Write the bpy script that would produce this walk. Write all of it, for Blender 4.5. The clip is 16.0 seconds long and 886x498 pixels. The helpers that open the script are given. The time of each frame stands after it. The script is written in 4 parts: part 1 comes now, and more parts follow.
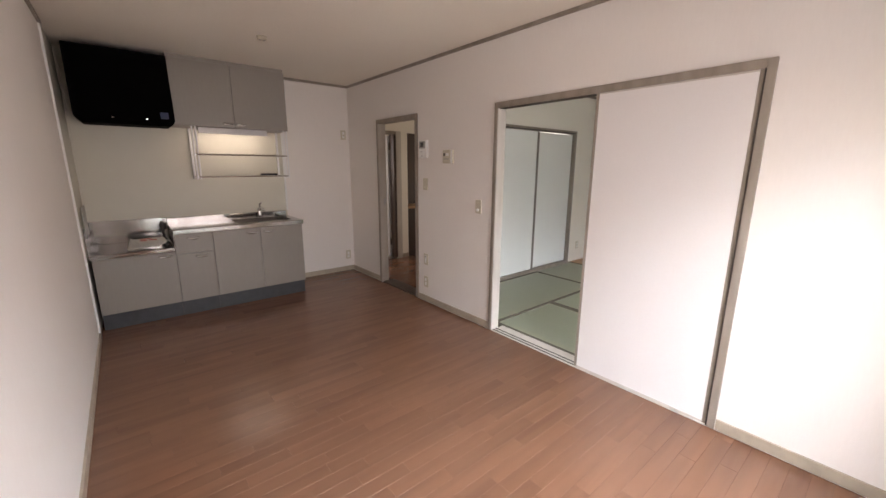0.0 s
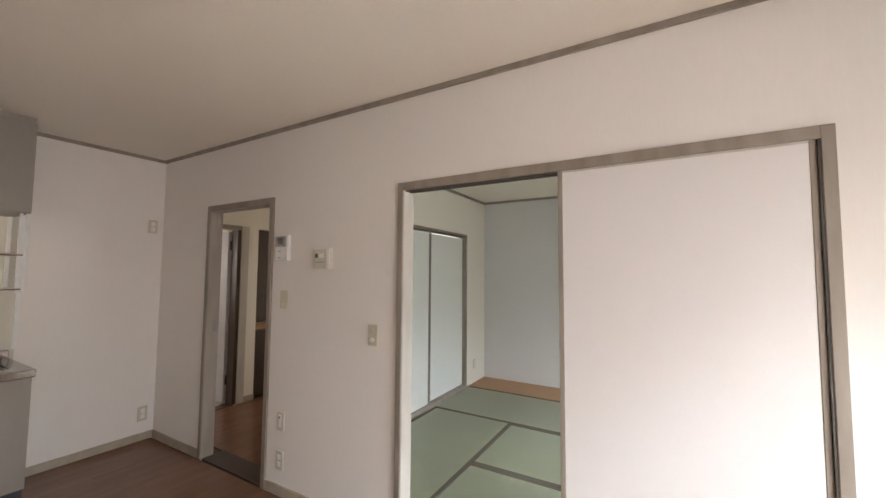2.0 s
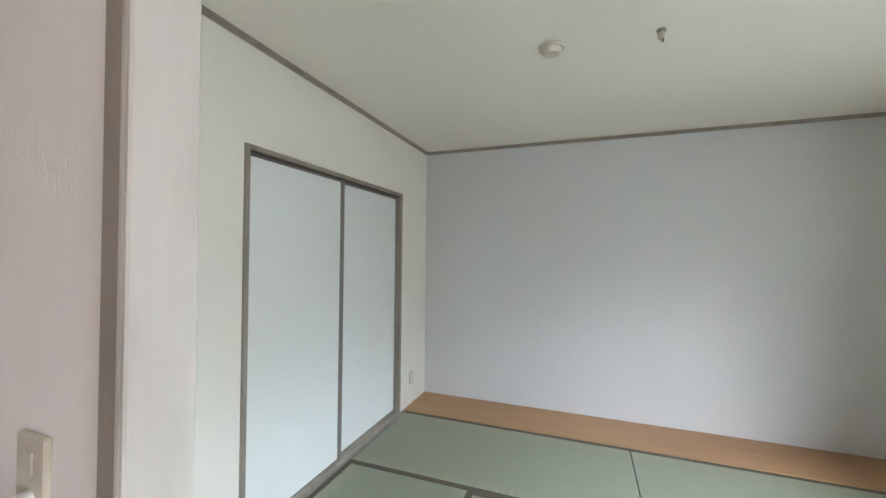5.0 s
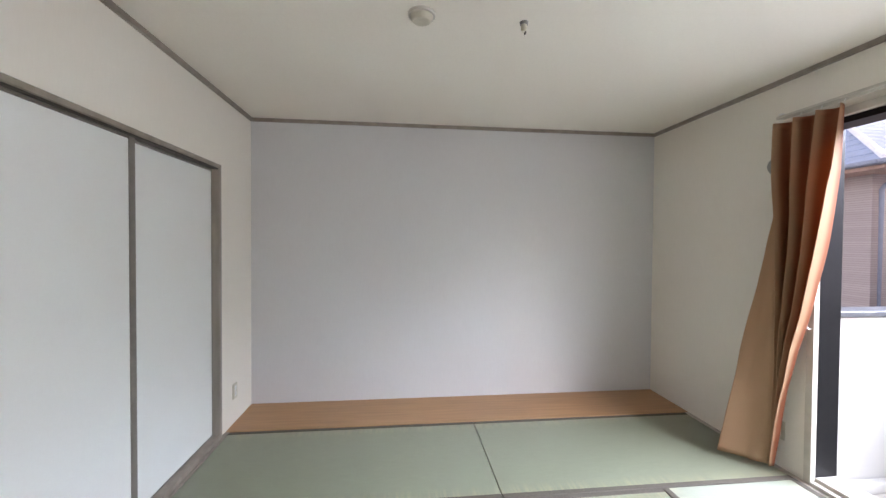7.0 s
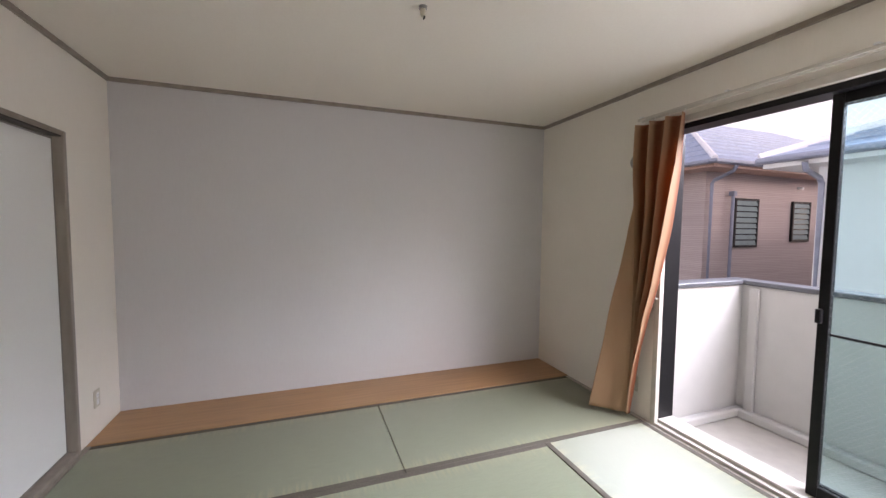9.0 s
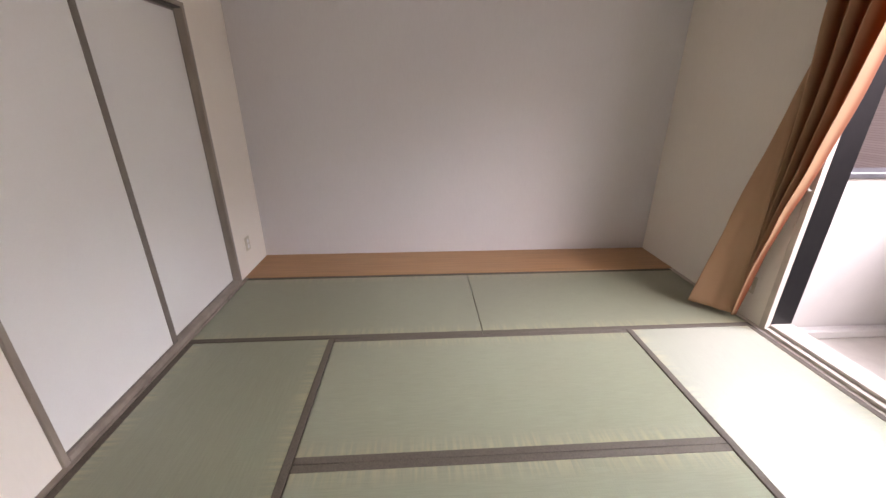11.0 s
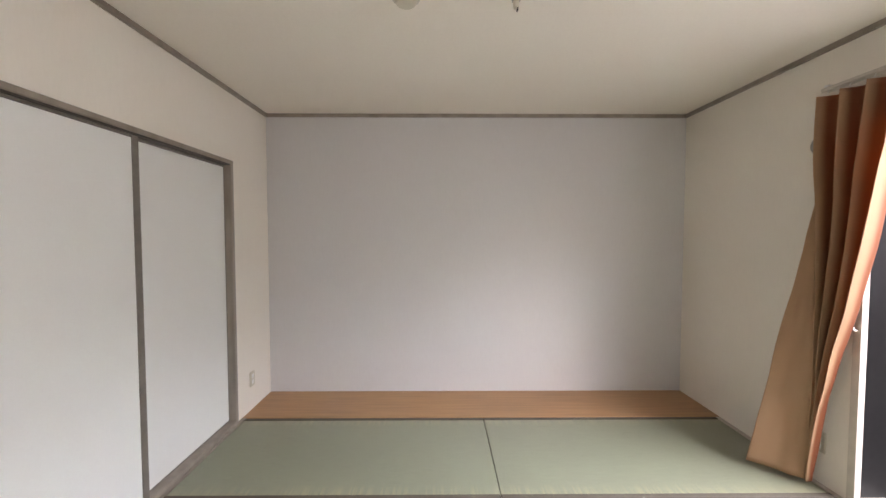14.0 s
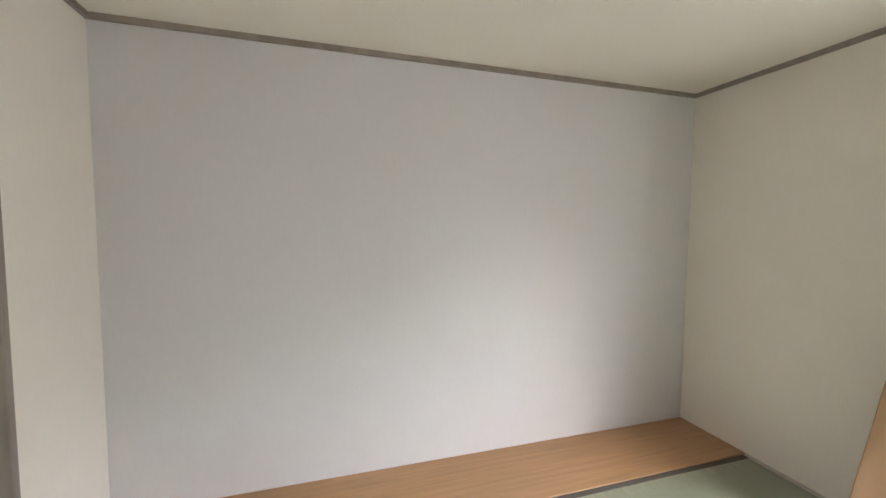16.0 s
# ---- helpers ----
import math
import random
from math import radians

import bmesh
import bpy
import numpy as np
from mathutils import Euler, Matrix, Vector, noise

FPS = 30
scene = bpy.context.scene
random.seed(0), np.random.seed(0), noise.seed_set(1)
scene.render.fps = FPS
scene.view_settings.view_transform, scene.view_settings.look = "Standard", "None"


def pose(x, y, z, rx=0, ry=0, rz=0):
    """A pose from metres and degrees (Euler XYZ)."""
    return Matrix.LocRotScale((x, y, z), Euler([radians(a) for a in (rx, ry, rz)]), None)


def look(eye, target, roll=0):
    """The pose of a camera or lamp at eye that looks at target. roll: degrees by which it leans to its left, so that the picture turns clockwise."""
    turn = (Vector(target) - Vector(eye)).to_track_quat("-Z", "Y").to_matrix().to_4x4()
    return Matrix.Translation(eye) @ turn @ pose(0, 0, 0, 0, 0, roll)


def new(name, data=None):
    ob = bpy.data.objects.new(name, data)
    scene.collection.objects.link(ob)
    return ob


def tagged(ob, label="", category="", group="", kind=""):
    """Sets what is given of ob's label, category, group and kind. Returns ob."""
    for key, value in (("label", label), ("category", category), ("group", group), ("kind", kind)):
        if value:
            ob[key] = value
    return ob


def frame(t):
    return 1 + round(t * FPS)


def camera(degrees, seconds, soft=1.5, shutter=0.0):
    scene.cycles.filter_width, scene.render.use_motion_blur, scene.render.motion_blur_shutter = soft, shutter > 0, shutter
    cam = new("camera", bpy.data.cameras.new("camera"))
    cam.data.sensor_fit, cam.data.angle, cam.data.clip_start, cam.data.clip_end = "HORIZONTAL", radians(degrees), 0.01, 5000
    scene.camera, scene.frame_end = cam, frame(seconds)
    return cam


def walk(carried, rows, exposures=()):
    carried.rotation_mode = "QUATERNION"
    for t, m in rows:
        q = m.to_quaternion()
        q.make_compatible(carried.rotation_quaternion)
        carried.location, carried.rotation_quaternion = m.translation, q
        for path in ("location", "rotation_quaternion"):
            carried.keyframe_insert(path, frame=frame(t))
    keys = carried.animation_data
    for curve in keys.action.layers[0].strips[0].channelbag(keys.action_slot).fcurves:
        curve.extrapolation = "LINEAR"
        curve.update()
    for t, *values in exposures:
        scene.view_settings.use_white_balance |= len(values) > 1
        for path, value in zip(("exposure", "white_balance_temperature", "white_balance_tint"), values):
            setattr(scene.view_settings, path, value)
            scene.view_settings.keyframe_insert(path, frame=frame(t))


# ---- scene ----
cam = camera(98.4, 16.0)
PATH = [
    (0, (0.163, 0.144, 1.416), (1.409, 1.65, 0.992), 0.3),
    (0.5, (0.263, 0.286, 1.416), (1.566, 1.792, 1.228), 0.3),
    (1, (0.415, 0.545, 1.434), (1.768, 2.017, 1.466), 0.3),
    (1.5, (0.591, 0.851, 1.439), (2.104, 2.155, 1.548), 0.5),
    (2, (0.853, 1.094, 1.423), (2.578, 2.099, 1.545), 0.4),
    (2.5, (1.136, 1.32, 1.426), (2.939, 2.178, 1.542), 0.3),
    (3, (1.411, 1.5, 1.428), (3.251, 2.278, 1.525), 0.4),
    (3.5, (1.709, 1.618, 1.43), (3.577, 2.332, 1.487), 0.4),
    (5.8, (2.329, 1.85, 1.378), (4.213, 2.522, 1.37), 0.7),
    (6, (2.357, 1.877, 1.383), (4.267, 2.47, 1.37), 0.8),
    (6.5, (2.388, 1.999, 1.383), (4.383, 2.144, 1.359), 0.6),
    (7, (2.395, 2.026, 1.381), (4.383, 1.811, 1.344), 0.4),
    (7.5, (2.379, 1.992, 1.388), (4.327, 1.544, 1.338), 0.5),
    (8, (2.376, 1.997, 1.39), (4.296, 1.439, 1.336), 0.4),
    (8.5, (2.379, 1.993, 1.388), (4.289, 1.409, 1.292), 0.5),
    (9, (2.377, 1.996, 1.39), (4.253, 1.314, 1.268), 0.6),
    (9.5, (2.386, 1.982, 1.383), (4.279, 1.416, 1.076), 0.7),
    (9.7, (2.395, 1.966, 1.376), (4.279, 1.47, 0.922), 0.6),
    (11.8, (2.36, 1.806, 1.374), (4.251, 1.848, 0.726), 0.1),
    (12, (2.349, 1.802, 1.385), (4.282, 1.848, 0.873), 0.0),
    (12.5, (2.333, 1.792, 1.399), (4.32, 1.844, 1.173), -0.1),
    (13, (2.347, 1.787, 1.402), (4.343, 1.843, 1.295), -0.1),
    (13.5, (2.363, 1.768, 1.392), (4.36, 1.826, 1.309), -0.1),
    (14, (2.446, 1.795, 1.387), (4.444, 1.781, 1.305), -0.0),
    (14.5, (2.71, 1.899, 1.407), (4.706, 1.828, 1.289), 0.0),
    (15, (2.976, 2.013, 1.449), (4.956, 1.752, 1.349), -0.0),
    (15.5, (3.293, 2.108, 1.449), (5.258, 1.754, 1.338), 0.1),
    (15.8, (3.441, 2.149, 1.439), (5.383, 1.688, 1.320), 0.7),
    (16, (3.563, 2.233, 1.455), (5.475, 1.662, 1.326), 0.4),
]
EXPOSURES = [
    (0, 1.44, 8150, 30),
    (0.5, 1.48, 8200, 32),
    (1, 1.52, 8100, 29),
    (1.5, 1.53, 7850, 23),
    (2, 1.53, 8000, 24),
    (3, 1.56, 7100, 15),
    (3.5, 1.62, 7000, 16),
    (6, 1.85, 7050, 25),
    (7, 1.85, 7200, 30),
    (8, 1.42, 7300, 34),
    (9, 1.43, 7700, 36),
    (9.5, 1.42, 8400, 42),
    (12, 1.55, 8400, 44),
    (12.5, 1.68, 8300, 38),
    (13, 1.74, 8100, 36),
    (14, 1.78, 8100, 35),
    (15, 1.88, 7850, 30),
    (16, 2.02, 7850, 28),
]
walk(cam, [(t, look(eye, target, roll)) for t, eye, target, roll in PATH], EXPOSURES)

# ---- world, sun and large lights ----
SKY, SUN, NORTH_SKY, SINK_TUBE = 0.14, 0.12, 3.0, 2.8
HALL_FILL = 2.0
LIVING_SKY, LIVING_PANE, TATAMI_SKY, TATAMI_PANE = 26.0, 9.0, 256.0, 3.0
world = bpy.data.worlds.new("overcast_sky")
scene.world = world
world.use_nodes = True
wn = world.node_tree
sky = wn.nodes.new("ShaderNodeTexSky")
sky.sky_type = "NISHITA"
sky.sun_disc = False
sky.sun_elevation, sky.sun_rotation = radians(20), radians(240)
sky.air_density, sky.dust_density, sky.ozone_density = 1.0, 1.2, 1.0
background = wn.nodes["Background"]
background.inputs["Strength"].default_value = SKY
veil = wn.nodes.new("ShaderNodeHueSaturation")      # thin cloud takes most of the blue out of the sky
veil.inputs["Saturation"].default_value = 0.5
wn.links.new(sky.outputs[0], veil.inputs["Color"])
wn.links.new(veil.outputs[0], background.inputs["Color"])

sun_data = bpy.data.lights.new("sun", "SUN")
sun_data.energy, sun_data.angle, sun_data.color = SUN, radians(24), (0.47, 0.74, 1.0)
sun = new("sun", sun_data)
sun.matrix_world = look((-20.0, -11.5, 8.5), (0, 0, 0))


def sky_lamp(name, eye, target, width, height, watts, color, spread=180):
    data = bpy.data.lights.new(name, "AREA")
    data.shape, data.size, data.size_y, data.energy, data.color = "RECTANGLE", width, height, watts, color
    data.spread = radians(spread)
    ob = new(name, data)
    ob.matrix_world = look(eye, target)
    return ob


sky_lamp("living_window_skylight", (1.1, -2.4, 3.0), (1.15, -0.2, 2.3), 3.4, 1.5, LIVING_SKY, (0.54, 0.79, 1.0), 130)
sky_lamp("tatami_window_skylight", (1.9, -2.2, 3.45), (2.65, -0.4, 2.5), 5.4, 1.5, TATAMI_SKY, (0.63, 0.82, 1.0), 130)
sky_lamp("living_pane_skylight", (1.15, -0.37, 1.05), (1.0, 2.2, 0.75), 1.6, 1.8, LIVING_PANE, (0.84, 0.90, 0.97), 160)
sky_lamp("tatami_pane_skylight", (2.96, -0.44, 1.25), (3.28, 0.56, 1.4), 0.54, 1.2, TATAMI_PANE, (0.88, 0.92, 1.0), 170)
# fill lamp added at the unseen hall end to brighten the hall
sky_lamp("hall_fill_lamp", (5.12, 4.6, 1.2), (3.0, 4.5, 1.3), 0.6, 1.5, HALL_FILL, (0.86, 0.96, 0.92), 170)
sky_lamp("north_window_skylight", (2.8, 6.98, 1.5), (3.1, 5.2, 0.9), 0.8, 0.8, NORTH_SKY, (0.86, 0.93, 1.0))

# ---- materials ----


def material(name, base, rough=0.6, vary=0.06, scale=6.0, stretch=(1, 1, 1), metal=0.0, bump=0.0, bump_scale=200.0,
             bump_stretch=None, second=None, per_piece=0.0, spec=0.5, coat=0.0):
    """Two scales of tone (grain and broad blotches), fine relief, and a tone of its own for each piece."""
    m = bpy.data.materials.new(name)
    m.use_nodes = True
    t = m.node_tree
    n, ln = t.nodes, t.links
    p = n["Principled BSDF"]
    p.inputs["Roughness"].default_value = rough
    p.inputs["Metallic"].default_value = metal
    p.inputs["Specular IOR Level"].default_value = spec
    p.inputs["Coat Weight"].default_value = coat
    co = n.new("ShaderNodeTexCoord")
    mp = n.new("ShaderNodeMapping")
    mp.inputs["Scale"].default_value = stretch
    ln.new(co.outputs["Object"], mp.inputs["Vector"])
    fine = n.new("ShaderNodeTexNoise")
    fine.inputs["Scale"].default_value = scale
    fine.inputs["Detail"].default_value = 6
    ln.new(mp.outputs[0], fine.inputs["Vector"])
    broad = n.new("ShaderNodeTexNoise")
    broad.inputs["Scale"].default_value = 1.3
    broad.inputs["Detail"].default_value = 2
    ln.new(co.outputs["Object"], broad.inputs["Vector"])
    mix = n.new("ShaderNodeMix")
    mix.data_type = "RGBA"
    dark = second or tuple(c * (1 - 2 * vary) for c in base)
    lift = tuple(min(1, c * (1 + vary)) for c in base)
    mix.inputs[6].default_value = (*dark, 1)
    mix.inputs[7].default_value = (*lift, 1)
    ramp = n.new("ShaderNodeMapRange")
    ramp.inputs[1].default_value, ramp.inputs[2].default_value = 0.28, 0.62
    ln.new(fine.outputs["Fac"], ramp.inputs[0])
    ln.new(ramp.outputs[0], mix.inputs[0])
    out = mix.outputs[2]
    hsv = n.new("ShaderNodeHueSaturation")
    wide = n.new("ShaderNodeMapRange")
    wide.inputs[1].default_value, wide.inputs[2].default_value = 0.3, 0.7
    wide.inputs[3].default_value, wide.inputs[4].default_value = 1 - vary * 0.7, 1 + vary * 0.5
    ln.new(broad.outputs["Fac"], wide.inputs[0])
    value = wide.outputs[0]
    if per_piece:
        info = n.new("ShaderNodeObjectInfo")
        own = n.new("ShaderNodeMapRange")
        own.inputs[3].default_value, own.inputs[4].default_value = 1 - per_piece, 1 + per_piece
        ln.new(info.outputs["Random"], own.inputs[0])
        times = n.new("ShaderNodeMath")
        times.operation = "MULTIPLY"
        ln.new(value, times.inputs[0])
        ln.new(own.outputs[0], times.inputs[1])
        value = times.outputs[0]
        # each piece shows another stretch of grain
        shift = n.new("ShaderNodeVectorMath")
        shift.operation = "ADD"
        spread = n.new("ShaderNodeMath")
        spread.operation = "MULTIPLY"
        spread.inputs[1].default_value = 37.0
        ln.new(info.outputs["Random"], spread.inputs[0])
        ln.new(mp.outputs[0], shift.inputs[0])
        ln.new(spread.outputs[0], shift.inputs[1])
        ln.new(shift.outputs[0], fine.inputs["Vector"])
    ln.new(out, hsv.inputs["Color"])
    ln.new(value, hsv.inputs["Value"])
    ln.new(hsv.outputs[0], p.inputs["Base Color"])
    rr = n.new("ShaderNodeMapRange")
    rr.inputs[3].default_value, rr.inputs[4].default_value = max(0.02, rough * 0.85), min(1, rough * 1.15)
    ln.new(broad.outputs["Fac"], rr.inputs[0])
    ln.new(rr.outputs[0], p.inputs["Roughness"])
    if bump:
        bm_ = n.new("ShaderNodeMapping")
        bm_.inputs["Scale"].default_value = bump_stretch or (1, 1, 1)
        ln.new(co.outputs["Object"], bm_.inputs["Vector"])
        bn = n.new("ShaderNodeTexNoise")
        bn.inputs["Scale"].default_value = bump_scale
        bn.inputs["Detail"].default_value = 3
        ln.new(bm_.outputs[0], bn.inputs["Vector"])
        b = n.new("ShaderNodeBump")
        b.inputs["Strength"].default_value = bump
        b.inputs["Distance"].default_value = 0.002
        ln.new(bn.outputs["Fac"], b.inputs["Height"])
        ln.new(b.outputs[0], p.inputs["Normal"])
    return m


def glass(name, tint, rough=0.0):
    m = bpy.data.materials.new(name)
    m.use_nodes = True
    p = m.node_tree.nodes["Principled BSDF"]
    p.inputs["Base Color"].default_value = (*tint, 1)
    p.inputs["Transmission Weight"].default_value = 1.0
    p.inputs["Roughness"].default_value = rough
    p.inputs["IOR"].default_value = 1.1
    return m


def glowing(name, color, strength):
    m = bpy.data.materials.new(name)
    m.use_nodes = True
    p = m.node_tree.nodes["Principled BSDF"]
    p.inputs["Base Color"].default_value = (0.8, 0.8, 0.78, 1)
    p.inputs["Emission Color"].default_value = (*color, 1)
    p.inputs["Emission Strength"].default_value = strength
    return m


WALLPAPER = material("white_woven_wallpaper", (0.83, 0.785, 0.745), 0.75, 0.006, 90, (1, 1, 0.2), bump=0.3, bump_scale=420, bump_stretch=(1, 1, 0.12))
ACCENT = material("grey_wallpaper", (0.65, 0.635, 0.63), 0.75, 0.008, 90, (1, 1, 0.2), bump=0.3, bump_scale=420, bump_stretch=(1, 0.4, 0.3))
CREAM_PAPER = material("cream_wallpaper", (0.83, 0.78, 0.70), 0.75, 0.006, 90, (1, 1, 0.2), bump=0.3, bump_scale=420, bump_stretch=(1, 1, 0.12))
CEILING = material("ceiling_paper", (0.85, 0.79, 0.70), 0.85, 0.008, 60, bump=0.2, bump_scale=300)
TRIM = material("greige_wood_trim", (0.295, 0.25, 0.208), 0.45, 0.10, 14, (1, 1, 0.2), bump=0.1, bump_scale=90)
TRIM_PALE = material("pale_greige_trim", (0.55, 0.50, 0.45), 0.45, 0.06, 14, (1, 1, 0.2))
# pale trim darkened: the hall doorway lining's shade is in its colour
TRIM_SHADED = material("shaded_greige_lining", (0.38, 0.335, 0.29), 0.45, 0.08, 14, (1, 1, 0.2))
GROOVE = material("dark_groove", (0.07, 0.06, 0.05), 0.6, 0.1, 30)
BASEBOARD = material("beige_baseboard", (0.42, 0.35, 0.275), 0.45, 0.06, 12)
FLOOR_WOOD = material("brown_floor_wood", (0.185, 0.086, 0.051), 0.21, 0.08, 1.6, (0.7, 7, 1), second=(0.15, 0.069, 0.041), per_piece=0.06,
                      bump=0.05, bump_scale=40, bump_stretch=(0.5, 10, 1), spec=0.5)
SUBFLOOR = material("dark_subfloor", (0.09, 0.05, 0.035), 0.7, 0.1, 8)
BOARD = material("tan_alcove_board", (0.42, 0.228, 0.108), 0.42, 0.08, 3.0, (14, 0.7, 1), bump=0.06, bump_scale=50, bump_stretch=(10, 0.5, 1))
TATAMI_Y = material("green_tatami_long_y", (0.235, 0.255, 0.178), 0.36, 0.035, 26, (16, 0.4, 1), second=(0.205, 0.223, 0.155), bump=0.5, bump_scale=55, bump_stretch=(0.15, 6, 1), per_piece=0.03, spec=1.0)
TATAMI_X = material("green_tatami_long_x", (0.235, 0.255, 0.178), 0.36, 0.035, 26, (0.4, 16, 1), second=(0.205, 0.223, 0.155), bump=0.5, bump_scale=55, bump_stretch=(6, 0.15, 1), per_piece=0.03, spec=1.0)
HERI = material("dark_tatami_border", (0.10, 0.085, 0.065), 0.8, 0.12, 160, bump=0.4, bump_scale=300)
FUSUMA = material("off_white_fusuma_paper", (0.775, 0.78, 0.755), 0.7, 0.005, 90, bump=0.15, bump_scale=250)
FUSUMA_EDGE = material("grey_brown_lacquer", (0.19, 0.17, 0.145), 0.35, 0.06, 20)
LEAF_PAPER = material("sliding_door_white_paper", (0.79, 0.76, 0.745), 0.65, 0.005, 90, bump=0.08, bump_scale=250)
BLACK_ALU = material("black_aluminium", (0.008, 0.008, 0.009), 0.35, 0.1, 30, spec=0.25)
CREAM_CASING = material("cream_window_casing", (0.58, 0.535, 0.47), 0.5, 0.05, 12)
WHITE_PLASTIC = material("white_plastic", (0.82, 0.82, 0.80), 0.35, 0.02, 30)
CREAM_PLASTIC = material("yellowed_plastic", (0.60, 0.55, 0.44), 0.4, 0.03, 30)
GREY_PLASTIC = material("grey_plastic", (0.30, 0.29, 0.28), 0.4, 0.05, 30)
# off-white vent plastic darkened to grey to carry the shade it hangs in
VENT_SHADED = material("shaded_vent_plastic", (0.33, 0.31, 0.285), 0.5, 0.04, 30)
DARK_SCREEN = material("dark_screen", (0.03, 0.03, 0.035), 0.12, 0.05, 30)
LAMINATE = material("grey_cabinet_laminate", (0.305, 0.278, 0.25), 0.38, 0.012, 60, (1, 1, 0.2))
CARCASS = material("cabinet_side", (0.33, 0.30, 0.275), 0.5, 0.04, 20)
KICK = material("dark_blue_grey_kick", (0.05, 0.053, 0.06), 0.5, 0.08, 15)
STEEL = material("brushed_stainless", (0.37, 0.355, 0.34), 0.12, 0.06, 8, (1, 30, 1), metal=1.0, bump=0.05, bump_scale=60, bump_stretch=(1, 20, 1))
CHROME = material("chrome", (0.75, 0.75, 0.75), 0.10, 0.02, 20, metal=1.0)
PANEL = material("cream_kitchen_panel", (0.62, 0.59, 0.50), 0.42, 0.004, 10)
HOOD_BLACK = material("black_hood_enamel", (0.0015, 0.0015, 0.0015), 0.6, 0.1, 20, spec=0.02)
BLACK_RUBBER = material("black_rubber", (0.02, 0.02, 0.02), 0.6, 0.1, 30)
WHITE_PAPER = material("white_paper", (0.8, 0.78, 0.74), 0.7, 0.03, 40)
RED_PRINT = material("red_print", (0.55, 0.06, 0.04), 0.6, 0.05, 40)
BLUE_PRINT = material("blue_sticker", (0.03, 0.05, 0.12), 0.5, 0.05, 40)
WHITE_METAL = material("white_enamel_metal", (0.8, 0.8, 0.8), 0.3, 0.02, 20)
WIRE = material("pale_glass_wire", (0.62, 0.66, 0.66), 0.5, 0.03, 30)
CLEAR = glass("clear_glass", (0.78, 0.93, 0.94))
TUBE = glowing("lit_tube", (0.97, 1.0, 0.93), SINK_TUBE)
for mat, across in ((TATAMI_X, (1, 0, 0)), (TATAMI_Y, (0, 1, 0))):
    # the rush lies across each mat, so its sheen spreads along the mat and stays tight across it
    nodes, links = mat.node_tree.nodes, mat.node_tree.links
    along = nodes.new("ShaderNodeCombineXYZ")
    for axis in range(3):
        along.inputs[axis].default_value = across[axis]
    nodes["Principled BSDF"].inputs["Anisotropic"].default_value = 0.95
    nodes["Principled BSDF"].inputs["IOR"].default_value = 1.5
    links.new(along.outputs[0], nodes["Principled BSDF"].inputs["Tangent"])
    # the rush has yellowed in ragged streaks beside the cloth borders
    place = nodes.new("ShaderNodeTexCoord")
    split = nodes.new("ShaderNodeSeparateXYZ")
    links.new(place.outputs["Generated"], split.inputs[0])
    off = nodes.new("ShaderNodeMath")
    off.operation = "SUBTRACT"
    off.inputs[1].default_value = 0.5
    links.new(split.outputs[1 if across[0] else 0], off.inputs[0])
    size = nodes.new("ShaderNodeMath")
    size.operation = "ABSOLUTE"
    links.new(off.outputs[0], size.inputs[0])
    rim = nodes.new("ShaderNodeMapRange")
    rim.inputs[1].default_value, rim.inputs[2].default_value = 0.36, 0.47
    links.new(size.outputs[0], rim.inputs[0])
    squeeze = nodes.new("ShaderNodeMapping")
    squeeze.inputs["Scale"].default_value = (60, 3, 1) if across[0] else (3, 60, 1)
    links.new(place.outputs["Object"], squeeze.inputs["Vector"])
    streak = nodes.new("ShaderNodeTexNoise")
    streak.inputs["Scale"].default_value = 1.0
    streak.inputs["Detail"].default_value = 4
    links.new(squeeze.outputs[0], streak.inputs["Vector"])
    ragged = nodes.new("ShaderNodeMapRange")
    ragged.inputs[1].default_value, ragged.inputs[2].default_value = 0.42, 0.68
    links.new(streak.outputs["Fac"], ragged.inputs[0])
    both = nodes.new("ShaderNodeMath")
    both.operation = "MULTIPLY"
    links.new(rim.outputs[0], both.inputs[0])
    links.new(ragged.outputs[0], both.inputs[1])
    yellow = nodes.new("ShaderNodeMix")
    yellow.data_type = "RGBA"
    yellow.inputs[7].default_value = (0.36, 0.325, 0.20, 1)
    links.new(both.outputs[0], yellow.inputs[0])
    links.new(nodes["Principled BSDF"].inputs["Base Color"].links[0].from_socket, yellow.inputs[6])
    links.new(yellow.outputs[2], nodes["Principled BSDF"].inputs["Base Color"])
DOOR_WHITE = material("white_door_panel", (0.62, 0.63, 0.66), 0.4, 0.03, 12)
DARK_BROWN = material("dark_brown_wood", (0.055, 0.03, 0.02), 0.4, 0.15, 6, (1, 1, 0.15))
RENDERED = material("off_white_render", (0.45, 0.44, 0.415), 0.85, 0.015, 8, bump=0.15, bump_scale=200)
BALCONY_FLOOR = material("pale_balcony_coating", (0.47, 0.445, 0.40), 0.7, 0.04, 9, bump=0.2, bump_scale=80)
CAP = material("dark_grey_cap", (0.10, 0.105, 0.115), 0.4, 0.06, 20, metal=0.3)
ROOF = material("grey_roof_tile", (0.31, 0.39, 0.53), 0.45, 0.08, 5, (1, 1, 1), bump=0.3, bump_scale=40)
ROOF_EDGE = material("pale_hip_cap", (0.78, 0.80, 0.84), 0.5, 0.04, 10)
GUTTER = material("dark_gutter", (0.22, 0.25, 0.32), 0.4, 0.05, 10)
SOFFIT = material("salmon_fascia", (0.50, 0.33, 0.27), 0.6, 0.05, 10)
WHITE_WALL = material("white_outer_wall", (0.72, 0.74, 0.74), 0.8, 0.015, 4, bump=0.15, bump_scale=90)
